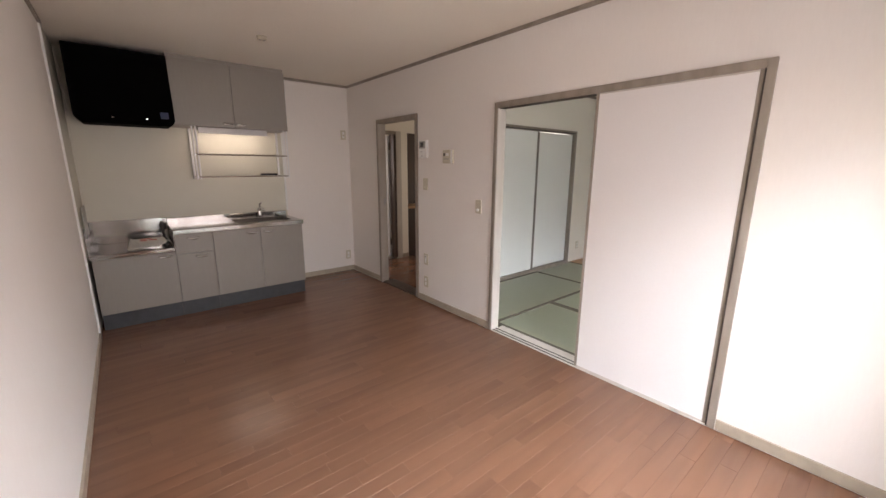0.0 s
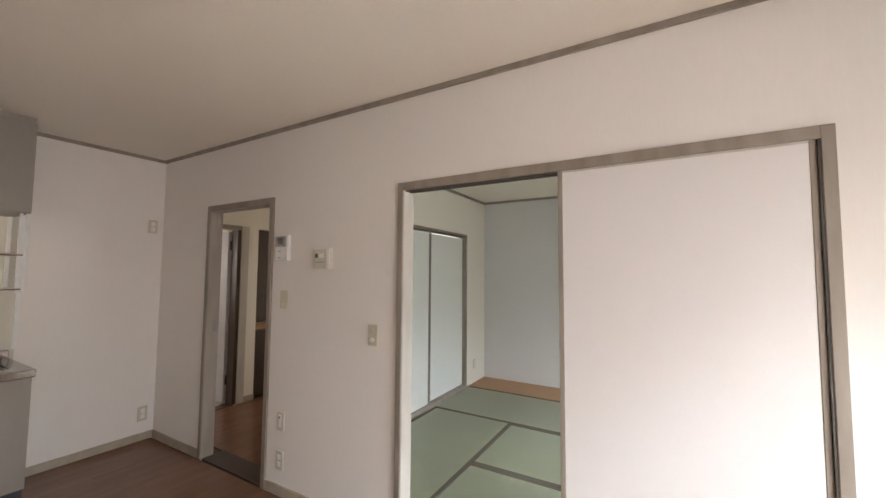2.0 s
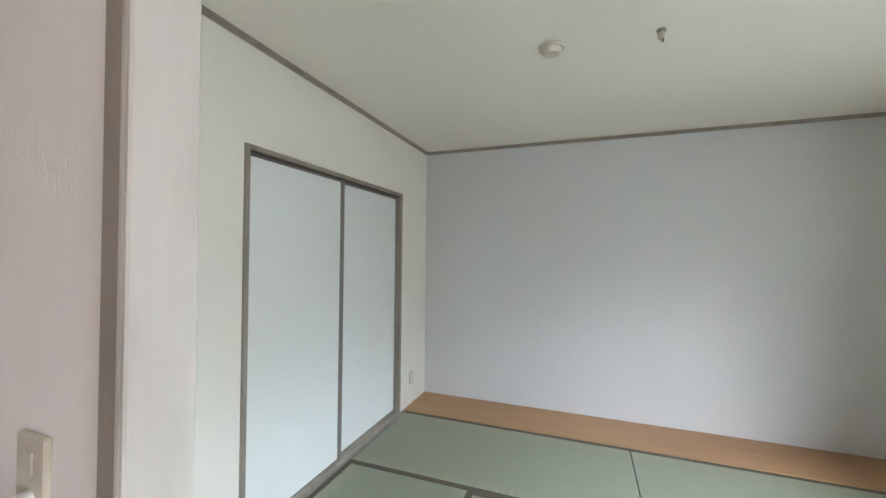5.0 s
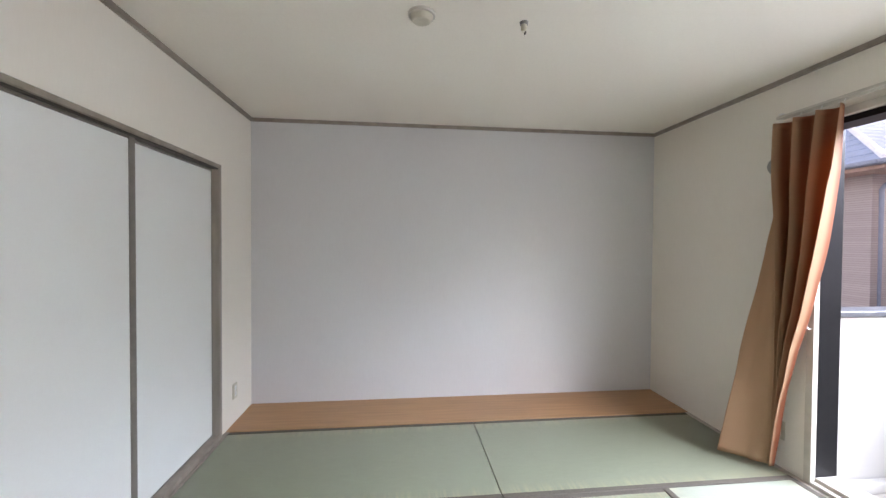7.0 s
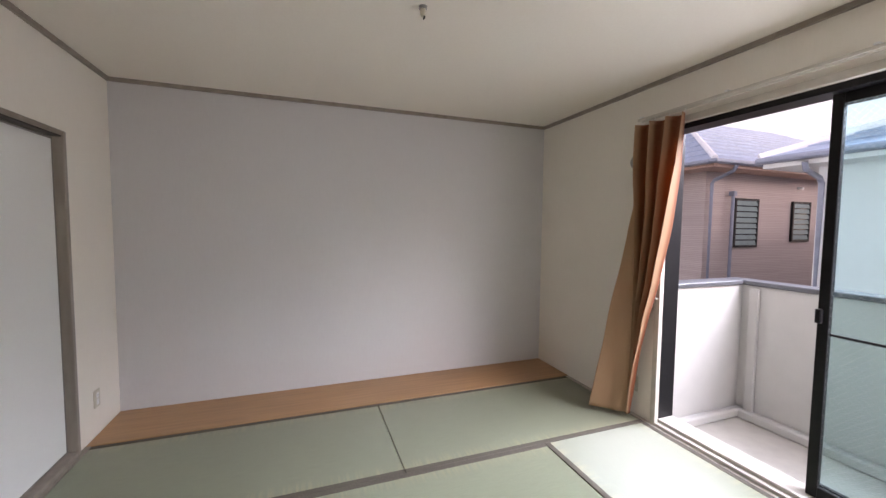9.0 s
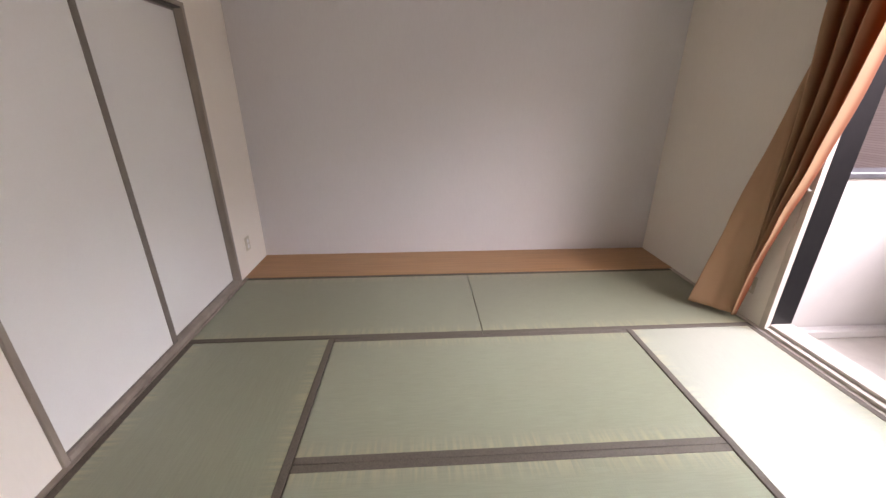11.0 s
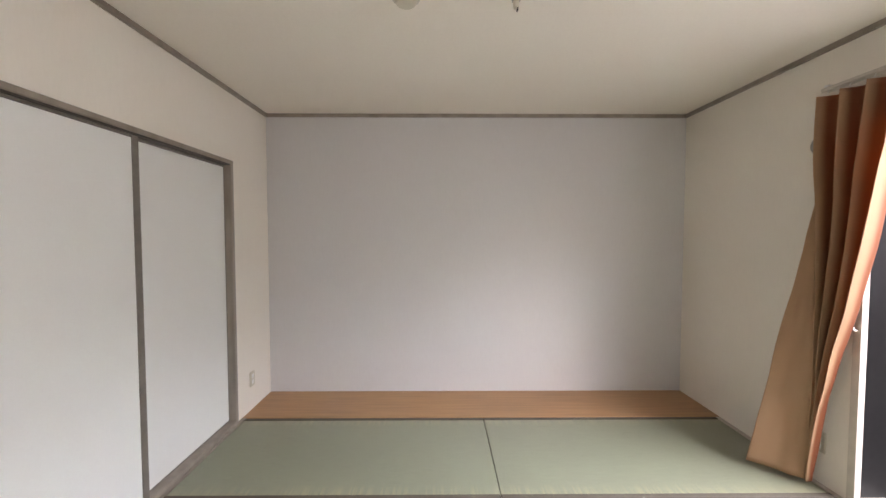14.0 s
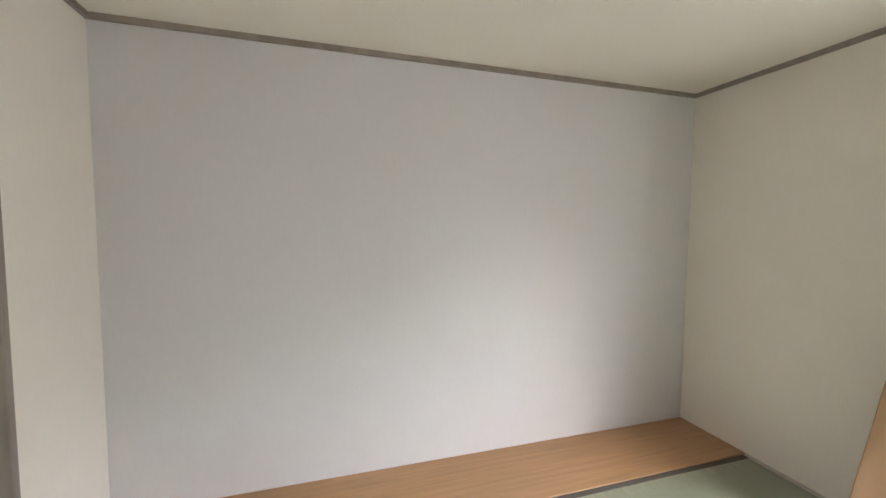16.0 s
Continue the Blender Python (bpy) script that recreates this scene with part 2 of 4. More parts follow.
GROUND = material("gravel_ground", (0.20, 0.19, 0.175), 0.9, 0.15, 12, bump=0.5, bump_scale=30)
SLAT_GREY = material("pale_louvre", (0.13, 0.20, 0.21), 0.6, 0.05, 10)


def siding():
    """Pinkish brown tiled siding: long thin courses with shadow joints."""
    m = material("pinkish_tile_siding", (0.40, 0.29, 0.255), 0.75, 0.1, 6)
    t = m.node_tree
    n, ln = t.nodes, t.links
    p = n["Principled BSDF"]
    co = n.new("ShaderNodeTexCoord")
    split = n.new("ShaderNodeSeparateXYZ")
    ln.new(co.outputs["Object"], split.inputs[0])
    add = n.new("ShaderNodeMath")
    ln.new(split.outputs[0], add.inputs[0])
    ln.new(split.outputs[1], add.inputs[1])
    join = n.new("ShaderNodeCombineXYZ")
    ln.new(add.outputs[0], join.inputs[0])
    ln.new(split.outputs[2], join.inputs[1])
    brick = n.new("ShaderNodeTexBrick")
    brick.inputs["Color1"].default_value = (0.46, 0.395, 0.38, 1)
    brick.inputs["Color2"].default_value = (0.41, 0.345, 0.33, 1)
    brick.inputs["Mortar"].default_value = (0.34, 0.28, 0.265, 1)
    brick.inputs["Scale"].default_value = 1.0
    brick.inputs["Brick Width"].default_value = 3.6
    brick.inputs["Row Height"].default_value = 0.036
    brick.inputs["Mortar Size"].default_value = 0.004
    ln.new(join.outputs[0], brick.inputs["Vector"])
    ln.new(brick.outputs["Color"], p.inputs["Base Color"])
    b = n.new("ShaderNodeBump")
    b.inputs["Strength"].default_value = 0.4
    b.inputs["Distance"].default_value = 0.01
    b.invert = True
    ln.new(brick.outputs["Fac"], b.inputs["Height"])
    ln.new(b.outputs[0], p.inputs["Normal"])
    return m


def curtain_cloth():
    """Tan cloth with broad soft-edged rust shade painted into its pleat valleys, which lets a warm light through."""
    m = material("tan_fold_shaded_cloth", (0.46, 0.285, 0.165), 0.8, 0.02, 12, (1, 1, 0.3), bump=0.12, bump_scale=400)
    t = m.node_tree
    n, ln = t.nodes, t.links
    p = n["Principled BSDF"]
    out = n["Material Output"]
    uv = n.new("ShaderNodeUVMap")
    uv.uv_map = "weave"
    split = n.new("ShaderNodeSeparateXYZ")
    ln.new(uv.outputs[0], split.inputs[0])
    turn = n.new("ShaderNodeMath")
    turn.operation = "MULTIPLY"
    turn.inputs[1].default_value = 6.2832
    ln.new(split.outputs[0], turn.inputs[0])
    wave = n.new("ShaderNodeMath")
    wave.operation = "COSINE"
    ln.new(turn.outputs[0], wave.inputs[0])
    # rust in the pleat valleys is fold shade put into the cloth colour
    fold_shade = n.new("ShaderNodeMapRange")
    fold_shade.interpolation_type = "SMOOTHSTEP"
    fold_shade.inputs[1].default_value, fold_shade.inputs[2].default_value = 0.75, -0.1
    ln.new(wave.outputs[0], fold_shade.inputs[0])
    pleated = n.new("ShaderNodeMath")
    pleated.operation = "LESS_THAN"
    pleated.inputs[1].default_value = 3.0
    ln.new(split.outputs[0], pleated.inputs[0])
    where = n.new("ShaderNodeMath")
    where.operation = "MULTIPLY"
    ln.new(fold_shade.outputs[0], where.inputs[0])
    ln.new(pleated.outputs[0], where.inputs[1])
    shade_mix = n.new("ShaderNodeMix")
    shade_mix.data_type = "RGBA"
    shade_mix.inputs[7].default_value = (0.22, 0.062, 0.024, 1)
    ln.new(where.outputs[0], shade_mix.inputs[0])
    ln.new(p.inputs["Base Color"].links[0].from_socket, shade_mix.inputs[6])
    ln.new(shade_mix.outputs[2], p.inputs["Base Color"])
    through_light = n.new("ShaderNodeBsdfTranslucent")
    through_light.inputs["Color"].default_value = (0.62, 0.26, 0.10, 1)
    mix = n.new("ShaderNodeMixShader")
    mix.inputs[0].default_value = 0.3
    ln.new(p.outputs[0], mix.inputs[1])
    ln.new(through_light.outputs[0], mix.inputs[2])
    ln.new(mix.outputs[0], out.inputs["Surface"])
    return m


SIDING = siding()
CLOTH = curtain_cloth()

# ---- mesh tools ----


def mesh_object(name, bm, mat, smooth=False):
    bmesh.ops.recalc_face_normals(bm, faces=bm.faces)
    me = bpy.data.meshes.new(name)
    bm.to_mesh(me)
    bm.free()
    me.materials.append(mat)
    if smooth:
        for f in me.polygons:
            f.use_smooth = True
    return new(name, me)


def part(name, bm, mat, parent, label="", smooth=False):
    ob = mesh_object(name, bm, mat, smooth)
    ob.parent = parent
    ob.matrix_parent_inverse = parent.matrix_world.inverted() if parent.type != "EMPTY" else Matrix.Translation(-parent.location)
    return tagged(ob, label) if label else ob


def thing(name, label, category, base=(0, 0, 0), group="", kind=""):
    ob = new(name)
    ob.location = base
    ob.empty_display_size = 0.1
    return tagged(ob, label, category, group, kind)


def box(x0, x1, y0, y1, z0, z1, bevel=0.0, bm=None, segments=1):
    bm = bm or bmesh.new()
    made = bmesh.ops.create_cube(bm, size=1.0, matrix=Matrix.Translation(((x0 + x1) / 2, (y0 + y1) / 2, (z0 + z1) / 2))
                                 @ Matrix.Diagonal((abs(x1 - x0), abs(y1 - y0), abs(z1 - z0), 1)))
    if bevel:
        edges = list({e for v in made["verts"] for e in v.link_edges})
        bmesh.ops.bevel(bm, geom=edges, offset=bevel, segments=segments, affect="EDGES", profile=0.5)
    return bm


def cyl(a, b, r0, r1=None, n=20, bm=None, bevel=0.0):
    bm = bm or bmesh.new()
    a, b = Vector(a), Vector(b)
    turn = (b - a).to_track_quat("Z", "Y").to_matrix().to_4x4()
    made = bmesh.ops.create_cone(bm, cap_ends=True, segments=n, radius1=r0, radius2=r0 if r1 is None else r1, depth=(b - a).length,
                                 matrix=Matrix.Translation((a + b) / 2) @ turn)
    if bevel:
        edges = [e for e in {e for v in made["verts"] for e in v.link_edges} if len(e.link_faces) == 2 and any(len(f.verts) > 4 for f in e.link_faces)]
        bmesh.ops.bevel(bm, geom=edges, offset=bevel, segments=2, affect="EDGES", profile=0.5)
    return bm


def tube(points, r, n=10, bm=None):
    """A round pipe along a line of points."""
    bm = bm or bmesh.new()
    pts = [Vector(p) for p in points]
    rings = []
    for i, p in enumerate(pts):
        d = (pts[min(i + 1, len(pts) - 1)] - pts[max(i - 1, 0)]).normalized()
        m = d.to_track_quat("Z", "Y").to_matrix()
        rings.append([bm.verts.new(p + m @ Vector((r * math.cos(6.2832 * k / n), r * math.sin(6.2832 * k / n), 0))) for k in range(n)])
    for a, b in zip(rings, rings[1:]):
        for k in range(n):
            bm.faces.new((a[k], a[(k + 1) % n], b[(k + 1) % n], b[k]))
    bm.faces.new(rings[0])
    bm.faces.new(rings[-1])
    return bm


def prism(profile, axis, a, b, bevel=0.0):
    """A closed outline drawn out from a to b along x, y or z."""
    bm = bmesh.new()

    def at(u, v, w):
        return {"x": (w, u, v), "y": (u, w, v), "z": (u, v, w)}[axis]

    lo = [bm.verts.new(at(u, v, a)) for u, v in profile]
    hi = [bm.verts.new(at(u, v, b)) for u, v in profile]
    bm.faces.new(lo)
    bm.faces.new(hi)
    for i in range(len(lo)):
        j = (i + 1) % len(lo)
        bm.faces.new((lo[i], lo[j], hi[j], hi[i]))
    if bevel:
        bmesh.ops.bevel(bm, geom=list(bm.edges), offset=bevel, segments=2, affect="EDGES", profile=0.5)
    return bm


def wall(name, axis, w0, w1, u0, u1, z0, z1, mat, openings=(), label=""):
    """A wall of real thickness, from w0 to w1 across and u0 to u1 along, with openings (u0, u1, z0, z1) that go through it."""
    us = sorted({u0, u1, *(o[0] for o in openings), *(o[1] for o in openings)})
    zs = sorted({z0, z1, *(o[2] for o in openings), *(o[3] for o in openings)})

    def solid(i, k):
        if not (0 <= i < len(us) - 1 and 0 <= k < len(zs) - 1):
            return False
        u, z = (us[i] + us[i + 1]) / 2, (zs[k] + zs[k + 1]) / 2
        return not any(o[0] < u < o[1] and o[2] < z < o[3] for o in openings)

    bm = bmesh.new()
    verts = {}

    def v(i, k, w):
        if (i, k, w) not in verts:
            verts[i, k, w] = bm.verts.new((w, us[i], zs[k]) if axis == "x" else (us[i], w, zs[k]))
        return verts[i, k, w]

    for i in range(len(us) - 1):
        for k in range(len(zs) - 1):
            if not solid(i, k):
                continue
            for w in (w0, w1):
                bm.faces.new((v(i, k, w), v(i + 1, k, w), v(i + 1, k + 1, w), v(i, k + 1, w)))
            for di, dk, a, b in ((-1, 0, (0, 0), (0, 1)), (1, 0, (1, 0), (1, 1)), (0, -1, (0, 0), (1, 0)), (0, 1, (0, 1), (1, 1))):
                if not solid(i + di, k + dk):
                    bm.faces.new((v(i + a[0], k + a[1], w0), v(i + b[0], k + b[1], w0), v(i + b[0], k + b[1], w1), v(i + a[0], k + a[1], w1)))
    return tagged(mesh_object(name, bm, mat), label or "plain papered wall", "wall", kind="structure")


def setting(name, bm, mat, label, category):
    return tagged(mesh_object(name, bm, mat), label, category, kind="structure")


# ---- plan ----
XW, XP, XP2, XE = -0.15, 2.52, 2.65, 5.752
YS, YS2, YK, YN = -0.315, -0.47, 4.94, 3.28
H = 2.40
DOOR = (3.435, 4.165, 0.0, 1.895)
SLIDE = (0.64, 2.318, 0.0, 1.875)
CLOSET = (3.57, 5.176, 0.02, 1.885)
WIN_T = (2.64, 4.33, 0.02, 2.08)
WIN_L = (0.35, 1.95, 0.02, 2.08)

wall("wall_west", "x", XW - 0.12, XW, YS2, YK + 0.12, -0.1, H + 0.1, WALLPAPER, label="white wallpapered living room wall")
wall("wall_kitchen", "y", YK, YK + 0.12, XW, XP, -0.1, H + 0.1, WALLPAPER, label="white wallpapered wall behind the kitchen")
wall("wall_partition", "x", XP, XP + 0.064, YS, YK + 0.12, -0.1, H + 0.1, WALLPAPER, [DOOR[:2] + (-0.1, 1.895), SLIDE[:2] + (-0.1, 1.875)],
     "white wallpapered partition with two openings")
wall("wall_tatami_west", "x", XP + 0.064, XP2, YS, YK + 0.12, -0.1, H + 0.1, CREAM_PAPER, [(3.435, 4.33, -0.1, 2.03), (0.5, 2.47, -0.1, 1.96)],
     "off-white wall round the sliding door opening")
wall("wall_tatami_north", "y", YN, YN + 0.1, XP2, XE, -0.1, H + 0.1, CREAM_PAPER, [CLOSET], "off-white wall with the closet opening")
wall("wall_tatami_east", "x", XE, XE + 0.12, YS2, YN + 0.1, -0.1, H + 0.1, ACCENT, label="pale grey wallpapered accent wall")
wall("wall_south_tatami", "y", YS2, YS, XP, XE, -0.1, H + 0.1, CREAM_PAPER, [WIN_T], "off-white wall with the balcony window")
wall("wall_south_living", "y", YS2, YS, XW, XP, -0.1, H + 0.1, WALLPAPER, [WIN_L], "white wall with the balcony window")
setting("ceiling_living", box(XW, XP, YS, YK, H, H + 0.1), CEILING, "pale papered living room ceiling", "ceiling")
setting("ceiling_tatami", box(XP2, XE, YS, YN, H, H + 0.1), CEILING, "pale papered tatami room ceiling", "ceiling")

# closet behind the sliding panels
wall("wall_closet_back", "y", 4.02, 4.1, 3.45, 5.3, -0.1, H, CREAM_PAPER, label="closet back wall")

# hall and the room behind it
HN = 5.1
wall("wall_hall_south", "y", 3.39, 3.43, XP2, 3.45, 0.0, H, CREAM_PAPER, label="off-white hall wall")
wall("wall_hall_north", "y", HN, HN + 0.1, XP2 - 0.13, 5.2, -0.05, H + 0.1, CREAM_PAPER, [(2.62, 3.335, -0.05, 1.885), (3.55, 4.55, -0.05, 1.90)], "off-white hall wall with a door opening")
# the opening is added out of view to hold the hall's fill lamp
wall("wall_hall_east", "x", 5.1, 5.2, 4.1, HN, -0.05, H + 0.1, CREAM_PAPER, [(4.25, 4.95, 0.4, 2.0)], "hall end wall with an added opening for the fill lamp")
setting("hall_ceiling", box(XP2, 5.2, 3.39, HN, H, H + 0.1), CEILING, "pale hall ceiling", "ceiling")
wall("wall_washroom_west", "x", 2.1, 2.2, HN + 0.1, 7.1, -0.05, H + 0.1, CREAM_PAPER, label="washroom wall")
wall("wall_washroom_east", "x", 3.42, 3.52, HN + 0.1, 7.1, -0.05, H + 0.1, CREAM_PAPER, label="washroom wall")
wall("wall_washroom_north", "y", 7.0, 7.1, 2.2, 3.52, -0.05, H + 0.1, CREAM_PAPER, [(2.4, 3.2, 1.1, 1.9)], "washroom wall with a small window")
setting("washroom_ceiling", box(2.2, 3.42, HN + 0.1, 7.0, H, H + 0.1), CEILING, "pale washroom ceiling", "ceiling")
setting("washroom_floor", box(2.2, 3.42, HN + 0.1, 7.0, -0.01, 0.0), material("pale_vinyl", (0.55, 0.47, 0.40), 0.4, 0.05, 8), "pale vinyl washroom floor", "floor")

# ---- floors ----
floor = setting("floor", box(XW, XP, YS, YK, -0.08, -0.012), SUBFLOOR, "brown wooden strip floor of the living room", "floor")
hall_floor = setting("hall_floor", box(XP, 5.1, 3.43, HN + 0.45, -0.08, -0.012), SUBFLOOR, "brown wooden strip floor of the hall", "floor")
setting("tatami_base", box(XP2, XE, YS, YN, -0.12, -0.055), SUBFLOOR, "dark boards under the tatami", "floor")

# ---- trims ----


def trim(name, boxes, mat, label, category="trim"):
    bm = bmesh.new()
    for b in boxes:
        box(*b, bm=bm)
    return setting(name, bm, mat, label, category)


C, CL = 0.027, 0.025
trim("crown_living_east", [(XP - 0.016, XP, YS, YK, H - CL, H)], TRIM, "thin greige ceiling moulding")
trim("crown_living_north", [(1.66, XP - 0.016, YK - 0.016, YK, H - CL, H)], TRIM, "thin greige ceiling moulding")
trim("crown_living_west", [(XW, XW + 0.016, YS, 4.24, H - CL, H)], TRIM, "thin greige ceiling moulding")
trim("crown_living_south", [(XW + 0.016, XP - 0.016, YS, YS + 0.016, H - CL, H)], TRIM, "thin greige ceiling moulding")
trim("crown_tatami_east", [(XE - 0.02, XE, YS, YN, H - C, H)], TRIM, "thin greige ceiling moulding")
trim("crown_tatami_north", [(XP2, XE - 0.02, YN - 0.02, YN, H - C, H)], TRIM, "thin greige ceiling moulding")
trim("crown_tatami_south", [(XP2, XE - 0.02, YS, YS + 0.02, H - C, H)], TRIM, "thin greige ceiling moulding")
trim("crown_tatami_west", [(XP2, XP2 + 0.02, YS + 0.02, YN - 0.02, H - C, H)], TRIM, "thin greige ceiling moulding")
B = 0.06
trim("baseboard_east_south", [(XP - 0.012, XP, YS, 0.615, 0, B)], BASEBOARD, "low beige baseboard", "baseboard")
trim("baseboard_east_middle", [(XP - 0.012, XP, 2.34, 3.40, 0, B)], BASEBOARD, "low beige baseboard", "baseboard")
trim("baseboard_east_north", [(XP - 0.012, XP, 4.20, YK, 0, B)], BASEBOARD, "low beige baseboard", "baseboard")
trim("baseboard_kitchen", [(1.64, XP - 0.012, YK - 0.012, YK, 0, B)], BASEBOARD, "low beige baseboard", "baseboard")
trim("baseboard_west", [(XW, XW + 0.012, YS, 4.2, 0, B)], BASEBOARD, "low beige baseboard", "baseboard")
trim("baseboard_hall", [(3.43, 3.55, HN - 0.012, HN, 0, B)], BASEBOARD, "low beige baseboard", "baseboard")
trim("panel_edge_strip", [(XW, XW + 0.012, 4.19, 4.225, 0, H)], WHITE_PLASTIC, "white plastic edge strip on the wall")
trim("corner_bead", [(XW, XW + 0.018, YK - 0.018, YK, 0.9, H)], PANEL, "cream corner strip")


def door_frame(name, y0, y1, z1, label, x0, x1, w=0.035, lining=TRIM_PALE):
    """Casing of an opening in the partition: two jambs and a head."""
    ob = thing(name, label, "door frame", (x0, y0, 0), kind="structure")
    part("jamb", box(x0, x1, y0 - 0.004, y0 + w, 0, z1, 0.003), lining, ob)
    part("jamb", box(x0, x1, y1 - w, y1 + 0.004, 0, z1, 0.003), lining, ob)
    part("casing", box(x0 - 0.006, x0 + 0.012, y0 - 0.006, y0 + 0.03, 0, z1 + 0.003, 0.002), TRIM, ob)
    part("casing", box(x0 - 0.006, x0 + 0.012, y1 - 0.03, y1 + 0.006, 0, z1 + 0.003, 0.002), TRIM, ob)
    part("head", box(x0 - 0.006, x1, y0 + 0.03, y1 - 0.03, z1 - 0.04, z1 + 0.003, 0.002), TRIM, ob)
    return ob


f1 = door_frame("door_1", 3.405, 4.195, 1.925, "greige wooden frame of the open hall doorway", XP - 0.012, 2.603, lining=TRIM_SHADED)
part("strike_plate", box(2.555, 2.585, 4.155, 4.159, 0.95, 1.03, 0.001), GREY_PLASTIC, f1, "dull metal strike plate")
part("threshold", box(XP - 0.004, XP2 + 0.03, 3.44, 4.16, -0.012, 0.006, 0.002), DARK_BROWN, f1, "dark brown threshold")

f2 = door_frame("door_2", 0.624, 2.335, 1.902, "greige wooden frame of the sliding door opening", XP - 0.014, XP + 0.077)
part("groove", box(2.5035, 2.508, 0.6545, 0.661, 0.006, 1.862), GROOVE, f2, "dark slot between the frame and the door")
part("sill", box(XP - 0.014, XP2 + 0.004, 0.659, 2.300, -0.05, 0.004, 0.002), TRIM_PALE, f2, "pale grooved sliding track sill")
for gx in (2.526, 2.562):
    part("groove", box(gx - 0.008, gx + 0.008, 0.66, 2.30, 0.003, 0.0055), GROOVE, f2, "dark track groove")
    part("groove", box(gx - 0.009, gx + 0.009, 0.66, 2.30, 1.857, 1.864), GROOVE, f2, "dark track groove")


def sliding_leaf(x, y0, y1, label):
    ob = thing("sliding_door", label, "sliding door", (x, (y0 + y1) / 2, 0.005))
    z0, z1, d = 0.006, 1.866, 0.014
    part("panel", box(x - d + 0.003, x + d - 0.003, y0 + 0.018, y1 - 0.018, z0 + 0.012, z1 - 0.012), LEAF_PAPER, ob)
    part("stile", box(x - d, x + d, y0, y0 + 0.018, z0, z1, 0.002), TRIM, ob)
    part("stile", box(x - d, x + d, y1 - 0.02, y1, z0, z1, 0.002), TRIM, ob)
    part("rail", box(x - d, x + d, y0 + 0.018, y1 - 0.02, z0, z0 + 0.012, 0.001), TRIM_PALE, ob)
    part("rail", box(x - d, x + d, y0 + 0.018, y1 - 0.02, z1 - 0.012, z1, 0.001), TRIM_PALE, ob)
    return ob


sliding_leaf(2.526, 0.6625, 1.490, "white papered sliding door pushed half open")
sliding_leaf(2.562, 0.6625, 1.375, "white papered sliding door behind the front one")

# ---- tatami room ----


def tatami(x0, x1, y0, y1, long_axis, label):
    ob = thing("tatami_mat", label, "tatami mat", ((x0 + x1) / 2, (y0 + y1) / 2, -0.055), "tatami mats of the room")
    g = 0.002
    x0, x1, y0, y1 = x0 + g, x1 - g, y0 + g, y1 - g
    part("mat", box(x0, x1, y0, y1, -0.055, 0.0, 0.004), TATAMI_Y if long_axis == "y" else TATAMI_X, ob)
    w = 0.034
    if long_axis == "y":
        part("border", box(x0 - 0.001, x0 + w, y0, y1, -0.05, 0.0025, 0.002), HERI, ob, "dark woven cloth border")
        part("border", box(x1 - w, x1 + 0.001, y0, y1, -0.05, 0.0025, 0.002), HERI, ob, "dark woven cloth border")
    else:
        part("border", box(x0, x1, y0 - 0.001, y0 + w, -0.05, 0.0025, 0.002), HERI, ob, "dark woven cloth border")
        part("border", box(x0, x1, y1 - w, y1 + 0.001, -0.05, 0.0025, 0.002), HERI, ob, "dark woven cloth border")


R1, R2, R3, R4 = 5.265, 4.385, 3.52, XP2 + 0.004
tatami(R2, R1, 1.474, 3.25, "y", "green tatami mat with dark border beside the alcove board")
tatami(R2, R1, YS + 0.03, 1.474, "y", "green tatami mat with dark border beside the alcove board")
tatami(R4, R2, 2.384, 3.25, "x", "green tatami mat with dark border along the closet")
tatami(R3, R2, 0.557, 2.384, "y", "green tatami mat with dark border in the middle")
tatami(R4, R3, 0.557, 2.384, "y", "green tatami mat with dark border by the sliding door")
tatami(R4, R2, YS + 0.03, 0.557, "x", "green tatami mat with dark border along the window")
setting("alcove_board", box(R1 + 0.006, XE, YS, YN, -0.055, 0.004, 0.002), BOARD, "tan wooden board along the grey wall", "floor board")
trim("alcove_board_gap", [(R1, R1 + 0.006, YS, YN, -0.05, -0.004)], GROOVE, "dark gap beside the board")
trim("tatami_edge_strip", [(XP2, R1, YN - 0.03, YN - 0.001, -0.055, 0.006)], TRIM, "greige strip between tatami and closet")
trim("tatami_edge_strip_south", [(XP2, R1, YS + 0.001, YS + 0.03, -0.055, 0.003)], TRIM_PALE, "pale strip between tatami and window wall")

closet = thing("closet_door_frame", "greige wooden frame round the closet panels", "door frame", (4.37, YN, 0), kind="structure")
cy0, cy1 = YN - 0.014, YN + 0.1
part("jamb", box(3.555, 3.582, cy0, cy1, 0.0, 1.90, 0.003), TRIM, closet)
part("jamb", box(5.165, 5.195, cy0, cy1, 0.0, 1.90, 0.003), TRIM, closet)
part("head", box(3.582, 5.165, cy0, cy1, 1.874, 1.90, 0.003), TRIM, closet)
part("sill", box(3.582, 5.165, cy0, cy1, -0.05, 0.032, 0.003), TRIM, closet)
# dark strip stands in for the shadow line below the closet head
part("groove", box(3.584, 5.163, YN - 0.006, YN + 0.09, 1.866, 1.8738), GROOVE, closet, "dark strip painted as the shadow under the head")


